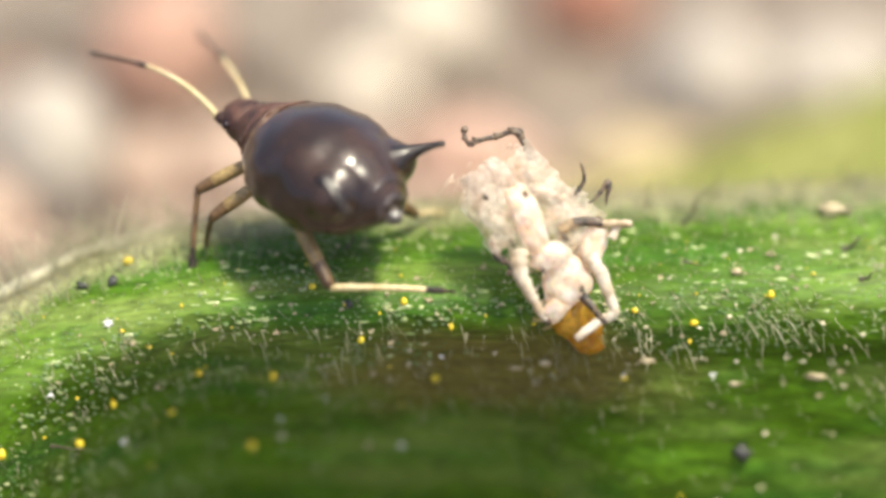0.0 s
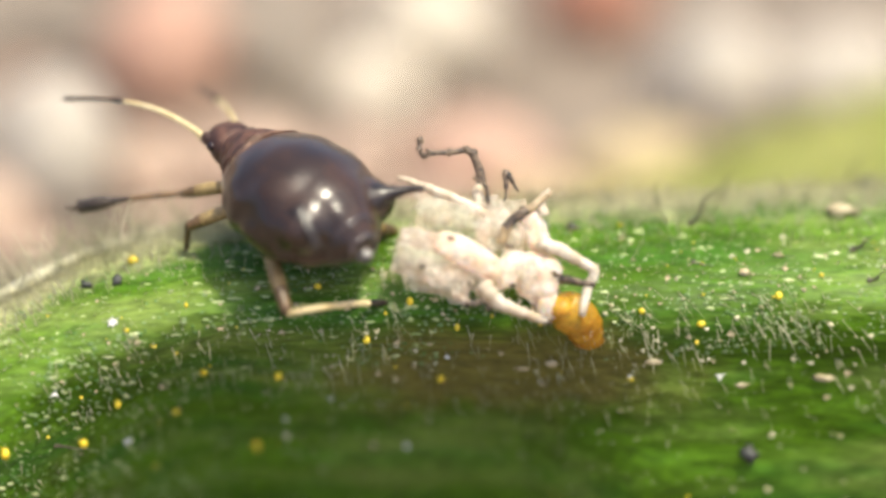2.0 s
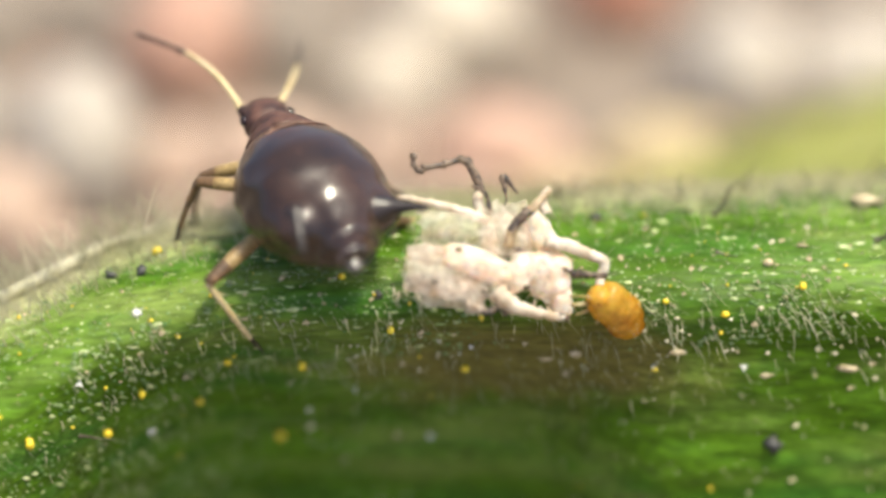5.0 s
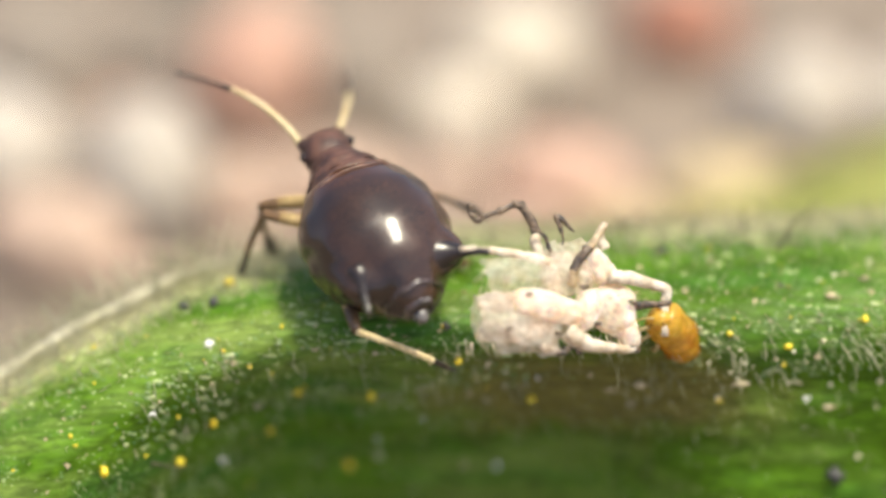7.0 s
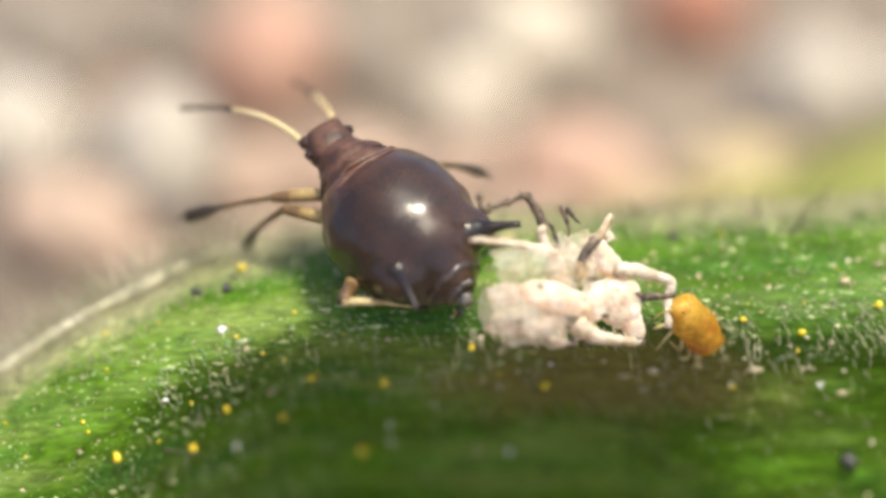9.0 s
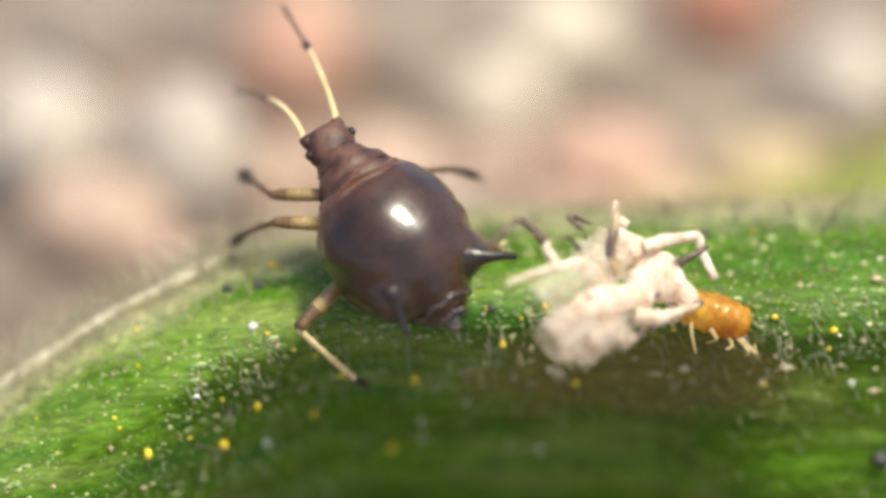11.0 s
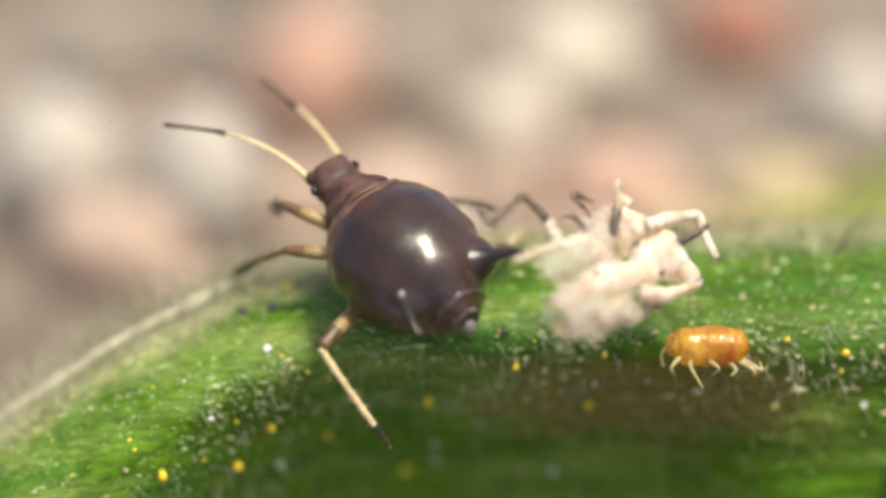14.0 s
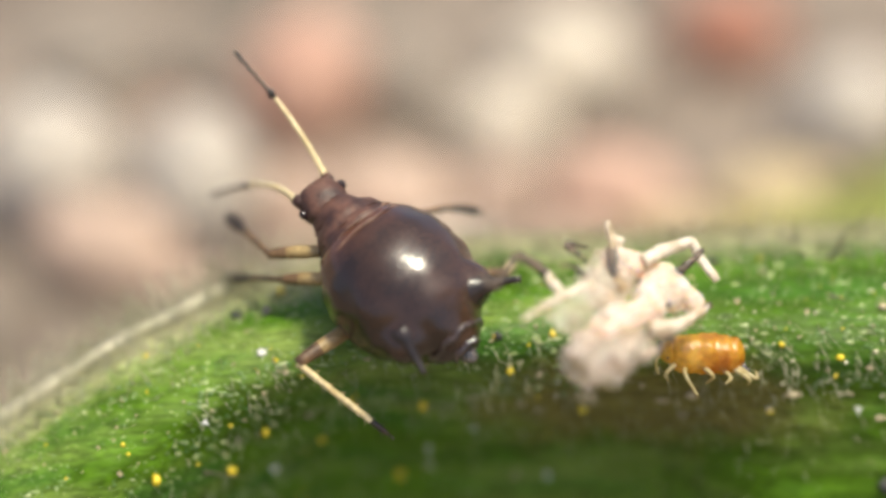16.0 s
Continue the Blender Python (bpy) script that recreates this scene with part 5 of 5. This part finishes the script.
    walk(fore_leg_left, [
        (0, mm(-0.220, 0.550, -0.200, 130.6, -45.4, -158.8)),
        (0.5, mm(-0.220, 0.550, -0.200, 115.0, -52.0, -156.0)),
        (1, mm(-0.220, 0.550, -0.200, 119.6, -46.5, -155.4)),
        (1.5, mm(-0.220, 0.550, -0.200, 106.9, -43.5, 177.2)),
        (2, mm(-0.220, 0.550, -0.200, 124.8, -35.6, 180.0)),
        (2.5, mm(-0.220, 0.550, -0.200, 120.4, -37.3, -170.7)),
        (3, mm(-0.220, 0.550, -0.200, 105.2, -45.5, -154.3)),
        (3.5, mm(-0.220, 0.550, -0.200, 124.4, -38.6, -179.4)),
        (4, mm(-0.220, 0.550, -0.200, 87.9, -52.7, -148.2)),
        (4.5, mm(-0.220, 0.550, -0.200, 96.5, -47.7, -145.1)),
        (5, mm(-0.220, 0.550, -0.200, 132.4, -43.5, -158.5)),
        (7.5, mm(-0.220, 0.550, -0.200, 119.3, -66.1, -147.2)),
        (8, mm(-0.220, 0.550, -0.200, 120.1, -65.5, -147.9)),
        (8.5, mm(-0.220, 0.550, -0.200, 133.7, -62.8, -170.7)),
        (9, mm(-0.220, 0.550, -0.200, 125.2, -70.7, -165.8)),
        (11.5, mm(-0.220, 0.550, -0.200, 163.0, -54.6, 152.7)),
        (12, mm(-0.220, 0.550, -0.200, 154.3, -49.8, 159.1)),
        (12.5, mm(-0.220, 0.550, -0.200, 132.0, -51.1, 177.1)),
        (13, mm(-0.220, 0.550, -0.200, 132.1, -56.5, 179.4)),
        (13.5, mm(-0.220, 0.550, -0.200, 139.1, -48.6, 165.6)),
        (14, mm(-0.220, 0.550, -0.200, 72.6, -65.7, -139.0)),
        (14.5, mm(-0.220, 0.550, -0.200, 115.5, -71.8, -159.3)),
        (15, mm(-0.220, 0.550, -0.200, 139.1, -78.3, 175.5)),
        (15.5, mm(-0.220, 0.550, -0.200, 123.6, -79.2, -171.7)),
        (16, mm(-0.220, 0.550, -0.200, 144.5, -73.3, 171.1)),
    ])
    walk(fore_tibia_left, [
        (0, mm(0.000, 0.000, 0.550, 58.6, -10.5, -22.0)),
        (0.5, mm(0.000, 0.000, 0.550, 32.2, -50.7, -25.5)),
        (1, mm(0.000, 0.000, 0.550, -6.0, 2.1, -0.1)),
        (1.5, mm(0.000, 0.000, 0.550, 1.6, -18.9, -1.1)),
        (2, mm(0.000, 0.000, 0.550, 7.8, 24.2, 0.4)),
        (2.25, mm(0.000, 0.000, 0.550, 3.9, -15.9, -0.9)),
        (2.5, mm(0.000, 0.000, 0.550, -1.4, -56.0, 1.3)),
        (3, mm(0.000, 0.000, 0.550, 44.9, -25.0, -26.6)),
        (3.5, mm(0.000, 0.000, 0.550, 44.1, 2.3, -26.8)),
        (4, mm(0.000, 0.000, 0.550, 49.3, -22.5, -24.9)),
        (4.5, mm(0.000, 0.000, 0.550, 62.2, -51.8, -54.5)),
        (5, mm(0.000, 0.000, 0.550, 49.2, -39.0, -42.8)),
        (7.5, mm(0.000, 0.000, 0.550, 86.8, -35.4, -79.0)),
        (8, mm(0.000, 0.000, 0.550, 87.5, -25.4, -75.0)),
        (8.5, mm(0.000, 0.000, 0.550, -8.7, -55.8, 7.6)),
        (9, mm(0.000, 0.000, 0.550, 0.7, -24.8, -0.3)),
        (11.5, mm(0.000, 0.000, 0.550, -48.4, -26.0, 35.8)),
        (12, mm(0.000, 0.000, 0.550, -46.5, -21.6, 33.1)),
        (12.5, mm(0.000, 0.000, 0.550, -51.0, -32.8, 39.3)),
        (13, mm(0.000, 0.000, 0.550, -56.8, -33.4, 39.9)),
        (13.5, mm(0.000, 0.000, 0.550, -13.1, -30.8, 10.8)),
        (14, mm(0.000, 0.000, 0.550, -27.4, -71.6, 24.7)),
        (14.5, mm(0.000, 0.000, 0.550, -30.7, -46.9, 22.9)),
        (15, mm(0.000, 0.000, 0.550, -31.9, -37.0, 18.7)),
        (15.5, mm(0.000, 0.000, 0.550, -38.3, -36.8, 22.7)),
        (16, mm(0.000, 0.000, 0.550, -49.8, -27.7, 26.4)),
    ])
    walk(mid_leg_left, [
        (0, mm(-0.320, 0.300, -0.250, 139.6, -42.8, -161.2)),
        (0.5, mm(-0.320, 0.300, -0.250, 126.3, -50.5, -160.1)),
        (1, mm(-0.320, 0.300, -0.250, 130.0, -33.8, 177.3)),
        (1.5, mm(-0.320, 0.300, -0.250, 152.3, -18.2, -174.4)),
        (2, mm(-0.320, 0.300, -0.250, 133.1, -35.4, -171.5)),
        (2.5, mm(-0.320, 0.300, -0.250, 137.9, -38.4, -159.6)),
        (3, mm(-0.320, 0.300, -0.250, 120.9, -47.9, -144.7)),
        (3.5, mm(-0.320, 0.300, -0.250, 125.7, -45.3, -153.8)),
        (4, mm(-0.320, 0.300, -0.250, 99.0, -52.3, -165.1)),
        (4.5, mm(-0.320, 0.300, -0.250, 110.3, -47.2, -149.6)),
        (5, mm(-0.320, 0.300, -0.250, 107.6, -50.2, -144.1)),
        (7.5, mm(-0.320, 0.300, -0.250, 93.7, -65.7, -136.4)),
        (8, mm(-0.320, 0.300, -0.250, 124.6, -65.2, -149.9)),
        (8.5, mm(-0.320, 0.300, -0.250, 126.7, -60.8, 177.6)),
        (9, mm(-0.320, 0.300, -0.250, 113.4, -68.9, -170.2)),
        (11.5, mm(-0.320, 0.300, -0.250, 155.3, -69.6, 165.1)),
        (12, mm(-0.320, 0.300, -0.250, 132.3, -66.2, -178.6)),
        (12.5, mm(-0.320, 0.300, -0.250, 126.7, -58.9, -166.4)),
        (13, mm(-0.320, 0.300, -0.250, 125.8, -60.6, -171.2)),
        (13.5, mm(-0.320, 0.300, -0.250, 98.2, -63.2, -150.7)),
        (14, mm(-0.320, 0.300, -0.250, 99.1, -68.7, -147.7)),
        (14.5, mm(-0.320, 0.300, -0.250, 91.9, -72.6, -141.5)),
        (15, mm(-0.320, 0.300, -0.250, 161.5, -58.8, 142.6)),
        (15.5, mm(-0.320, 0.300, -0.250, 150.9, -69.3, 154.6)),
        (16, mm(-0.320, 0.300, -0.250, 152.6, -65.3, 156.7)),
    ])
    walk(mid_tibia_left, [
        (0, mm(0.000, 0.000, 0.550, -5.6, -62.9, 5.3)),
        (0.5, mm(0.000, 0.000, 0.550, 54.0, -34.8, -39.6)),
        (1, mm(0.000, 0.000, 0.550, 47.7, -16.8, -45.5)),
        (1.5, mm(0.000, 0.000, 0.550, 3.2, -28.8, -3.3)),
        (2, mm(0.000, 0.000, 0.550, 47.4, -35.4, -44.5)),
        (2.5, mm(0.000, 0.000, 0.550, 41.2, -52.1, -37.8)),
        (3, mm(0.000, 0.000, 0.550, 71.1, -57.5, -66.4)),
        (3.5, mm(0.000, 0.000, 0.550, -41.0, -55.5, 38.5)),
        (4, mm(0.000, 0.000, 0.550, 41.0, -35.0, -33.8)),
        (4.5, mm(0.000, 0.000, 0.550, 52.3, -57.6, -47.8)),
        (5, mm(0.000, 0.000, 0.550, 68.9, -23.1, -40.7)),
        (7.5, mm(0.000, 0.000, 0.550, 77.8, -27.3, -50.4)),
        (8, mm(0.000, 0.000, 0.550, 48.2, -50.5, -38.9)),
        (8.5, mm(0.000, 0.000, 0.550, 51.4, -28.0, -39.7)),
        (9, mm(0.000, 0.000, 0.550, 35.9, -47.7, -27.3)),
        (11.5, mm(0.000, 0.000, 0.550, 2.3, -52.9, -1.7)),
        (12, mm(0.000, 0.000, 0.550, 7.0, -51.3, -4.9)),
        (12.5, mm(0.000, 0.000, 0.550, 10.4, -44.7, -6.6)),
        (13, mm(0.000, 0.000, 0.550, 10.9, -44.0, -6.7)),
        (13.5, mm(0.000, 0.000, 0.550, 14.9, -5.0, 0.8)),
        (14, mm(0.000, 0.000, 0.550, 11.0, -49.4, -7.6)),
        (14.5, mm(0.000, 0.000, 0.550, 25.7, -49.9, -18.1)),
        (15, mm(0.000, 0.000, 0.550, -2.8, -21.5, 1.9)),
        (15.5, mm(0.000, 0.000, 0.550, -8.8, -30.2, 5.6)),
        (16, mm(0.000, 0.000, 0.550, -11.3, -31.4, 7.1)),
    ])
    walk(hind_leg_right, [
        (0, mm(0.340, -0.300, -0.300, -135.2, -16.6, -82.4)),
        (0.5, mm(0.340, -0.300, -0.300, -139.3, -17.3, -86.4)),
        (1, mm(0.340, -0.300, -0.300, -132.4, -44.9, -52.9)),
        (1.5, mm(0.340, -0.300, -0.300, -131.3, -40.7, -55.5)),
        (2, mm(0.340, -0.300, -0.300, -129.6, -41.8, -58.9)),
        (2.5, mm(0.340, -0.300, -0.300, -127.6, -39.0, -60.2)),
        (3, mm(0.340, -0.300, -0.300, -133.2, -32.8, -52.9)),
        (3.5, mm(0.340, -0.300, -0.300, -137.1, -57.6, -30.1)),
        (4, mm(0.340, -0.300, -0.300, -136.3, -58.1, -36.6)),
        (4.5, mm(0.340, -0.300, -0.300, -126.5, -60.8, -46.2)),
        (5, mm(0.340, -0.300, -0.300, -137.3, -56.5, -33.7)),
        (7.5, mm(0.340, -0.300, -0.300, -157.7, -40.5, -28.1)),
        (8, mm(0.340, -0.300, -0.300, -156.7, -41.2, -30.1)),
        (8.5, mm(0.340, -0.300, -0.300, -158.6, -44.2, -35.4)),
        (9, mm(0.340, -0.300, -0.300, -161.9, -45.8, -41.6)),
        (11.5, mm(0.340, -0.300, -0.300, -178.6, -64.2, -23.0)),
        (12, mm(0.340, -0.300, -0.300, -167.1, -70.1, -29.6)),
        (12.5, mm(0.340, -0.300, -0.300, -140.1, -75.0, -47.5)),
        (13, mm(0.340, -0.300, -0.300, -141.3, -76.3, -51.7)),
        (13.5, mm(0.340, -0.300, -0.300, -153.4, -68.9, -29.4)),
        (14, mm(0.340, -0.300, -0.300, -163.6, -61.2, -17.5)),
        (14.5, mm(0.340, -0.300, -0.300, -169.4, -54.2, -10.6)),
        (15, mm(0.340, -0.300, -0.300, -178.9, -54.0, -18.0)),
        (15.5, mm(0.340, -0.300, -0.300, -177.2, -52.5, -16.8)),
        (16, mm(0.340, -0.300, -0.300, -177.3, -59.1, -20.1)),
    ])
    walk(hind_tibia_right, [
        (0, mm(0.000, 0.000, 0.750, 21.6, 5.6, -61.1)),
        (0.5, mm(0.000, 0.000, 0.750, 23.2, 6.4, -64.1)),
        (1, mm(0.000, 0.000, 0.750, 12.8, -6.5, -30.8)),
        (1.5, mm(0.000, 0.000, 0.750, 16.2, -2.3, -42.6)),
        (2, mm(0.000, 0.000, 0.750, 17.1, -3.2, -42.7)),
        (2.5, mm(0.000, 0.000, 0.750, 19.0, -0.1, -50.7)),
        (3, mm(0.000, 0.000, 0.750, 17.1, 4.0, -56.2)),
        (3.5, mm(0.000, 0.000, 0.750, 9.1, -7.1, -17.5)),
        (4, mm(0.000, 0.000, 0.750, 4.8, -13.3, -8.0)),
        (4.5, mm(0.000, 0.000, 0.750, 9.1, -12.7, -15.1)),
        (5, mm(0.000, 0.000, 0.750, 12.1, -5.3, -24.1)),
        (7.5, mm(0.000, 0.000, 0.750, 13.3, 2.3, -34.0)),
        (8, mm(0.000, 0.000, 0.750, 14.3, 2.8, -36.5)),
        (8.5, mm(0.000, 0.000, 0.750, 15.4, -1.1, -33.6)),
        (9, mm(0.000, 0.000, 0.750, 18.1, -2.1, -36.8)),
        (11.5, mm(0.000, 0.000, 0.750, 38.3, 10.0, -67.3)),
        (12, mm(0.000, 0.000, 0.750, 40.1, 6.3, -63.9)),
        (12.5, mm(0.000, 0.000, 0.750, 40.6, 1.0, -59.2)),
        (13, mm(0.000, 0.000, 0.750, 42.8, 1.1, -60.3)),
        (13.5, mm(0.000, 0.000, 0.750, 36.0, -3.5, -52.6)),
        (14, mm(0.000, 0.000, 0.750, 32.0, -3.6, -49.4)),
        (14.5, mm(0.000, 0.000, 0.750, 29.0, -1.6, -48.7)),
        (15, mm(0.000, 0.000, 0.750, 33.9, 0.9, -55.2)),
        (15.5, mm(0.000, 0.000, 0.750, 32.5, -0.6, -52.6)),
        (16, mm(0.000, 0.000, 0.750, 36.1, 2.0, -57.7)),
    ])
    walk(shed_skin, [
        (0, at(2.120, -0.100, -0.146, 0.0, 55.0, 0.0)),
        (0.5, at(1.960, -0.080, -0.500, 0.8, 38.0, 1.6)),
        (1, at(1.740, -0.060, -0.400, 0.9, 23.0, 3.0)),
        (1.5, at(1.656, -0.050, -0.417, 1.0, 16.5, 3.4)),
        (2, at(1.580, -0.050, -0.389, 1.0, 15.0, 3.7)),
        (2.5, at(1.520, -0.050, -0.416, 1.0, 14.0, 4.1)),
        (3, at(1.459, -0.050, -0.442, 1.0, 13.0, 4.4)),
        (3.5, at(1.448, -0.050, -0.460, 1.1, 13.0, 4.8)),
        (4, at(1.437, -0.050, -0.478, 1.2, 12.9, 5.1)),
        (4.5, at(1.444, -0.050, -0.505, 0.9, 10.0, 5.5)),
        (5, at(1.451, -0.050, -0.532, 0.7, 7.0, 5.8)),
        (7.5, at(1.409, -0.400, -0.608, 0.0, -0.0, 17.2)),
        (8, at(1.368, -0.417, -0.607, 0.2, 0.5, 18.6)),
        (8.5, at(1.328, -0.433, -0.607, 0.3, 0.9, 20.1)),
        (9, at(1.367, -0.450, -0.651, 0.4, 0.9, 21.5)),
        (11.5, at(1.500, -0.750, -0.633, -15.5, -26.0, 32.2)),
        (12, at(1.508, -0.767, -0.536, -16.7, -27.1, 33.3)),
        (12.5, at(1.517, -0.783, -0.440, -17.9, -28.2, 34.5)),
        (13, at(1.507, -0.800, -0.425, -17.0, -26.3, 34.6)),
        (13.5, at(1.496, -0.817, -0.411, -16.0, -24.5, 34.7)),
        (14, at(1.410, -0.833, -0.293, -14.1, -21.5, 34.5)),
        (14.5, at(1.323, -0.850, -0.176, -12.2, -18.4, 34.5)),
        (15, at(1.466, -0.867, -0.504, -16.8, -24.0, 36.7)),
        (15.5, at(1.493, -0.883, -0.554, -19.5, -26.5, 38.4)),
        (16, at(1.519, -0.900, -0.604, -22.3, -29.0, 40.2)),
    ])
    walk(knotted_leg, [(t, swing((-0.10, 0.08, 0.38), a, b, c)) for t, a, b, c in (
        (0, -50, -0.18, -0.18), (0.5, -26, -0.06, -0.06), (1, -8, 0, 0), (1.5, 0, 0, 0), (9, 0, 0, 0), (11.5, 8, -0.18, 0.04), (16, 8, -0.18, 0.04))])
    walk(frayed_antenna, [(t, swing((-0.05, 0.0, 0.36), a, 0, 0)) for t, a in ((0, -50), (0.5, -26), (1, -8), (1.5, 0), (16, 0))])
    walk(nymph, [
        (0, at(2.530, 0.200, -1.000, 100.0, 25.0, 54.0)),
        (0.5, at(2.480, 0.190, -0.990, 100.0, 25.0, 54.0)),
        (1, at(2.415, 0.180, -0.970, 100.0, 25.0, 54.0)),
        (1.5, at(2.430, 0.170, -0.960, 100.0, 25.0, 54.0)),
        (2, at(2.460, 0.160, -0.950, 100.0, 25.0, 54.0)),
        (2.5, at(2.450, 0.150, -0.940, 100.0, 25.0, 54.0)),
        (3, at(2.450, 0.150, -0.920, 100.0, 25.0, 54.0)),
        (3.5, at(2.530, 0.140, -0.930, 100.0, 25.0, 54.0)),
        (4, at(2.490, 0.140, -0.920, 100.0, 25.0, 54.0)),
        (4.5, at(2.530, 0.130, -0.920, 100.0, 25.0, 54.0)),
        (5, at(2.574, 0.090, -0.941, 100.0, 25.0, 54.0)),
        (7.5, at(2.504, 0.065, -0.850, 80.0, 29.0, 59.0)),
        (8, at(2.549, 0.060, -0.880, 75.0, 29.0, 58.0)),
        (8.5, at(2.503, 0.055, -0.870, 70.0, 29.0, 57.0)),
        (9, at(2.572, 0.050, -0.920, 65.0, 30.0, 53.0)),
        (11.5, at(2.408, -0.120, -0.830, 2.7, 14.8, 10.3)),
        (12, at(2.368, -0.120, -0.864, 2.1, 12.3, 9.7)),
        (12.5, at(2.328, -0.120, -0.897, 1.6, 9.9, 9.0)),
        (13, at(2.324, -0.120, -0.897, 1.1, 7.3, 8.4)),
        (13.5, at(2.320, -0.120, -0.896, 0.6, 4.6, 7.8)),
        (14, at(2.300, -0.120, -0.921, 0.3, 2.0, 7.2)),
        (14.5, at(2.280, -0.120, -0.945, 0.3, 2.2, 6.7)),
        (15, at(2.354, -0.120, -0.948, 0.3, 2.5, 6.1)),
        (15.5, at(2.332, -0.120, -0.947, 0.3, 2.7, 5.6)),
        (16, at(2.311, -0.120, -0.947, 0.3, 3.0, 5.0)),
    ])


motions()
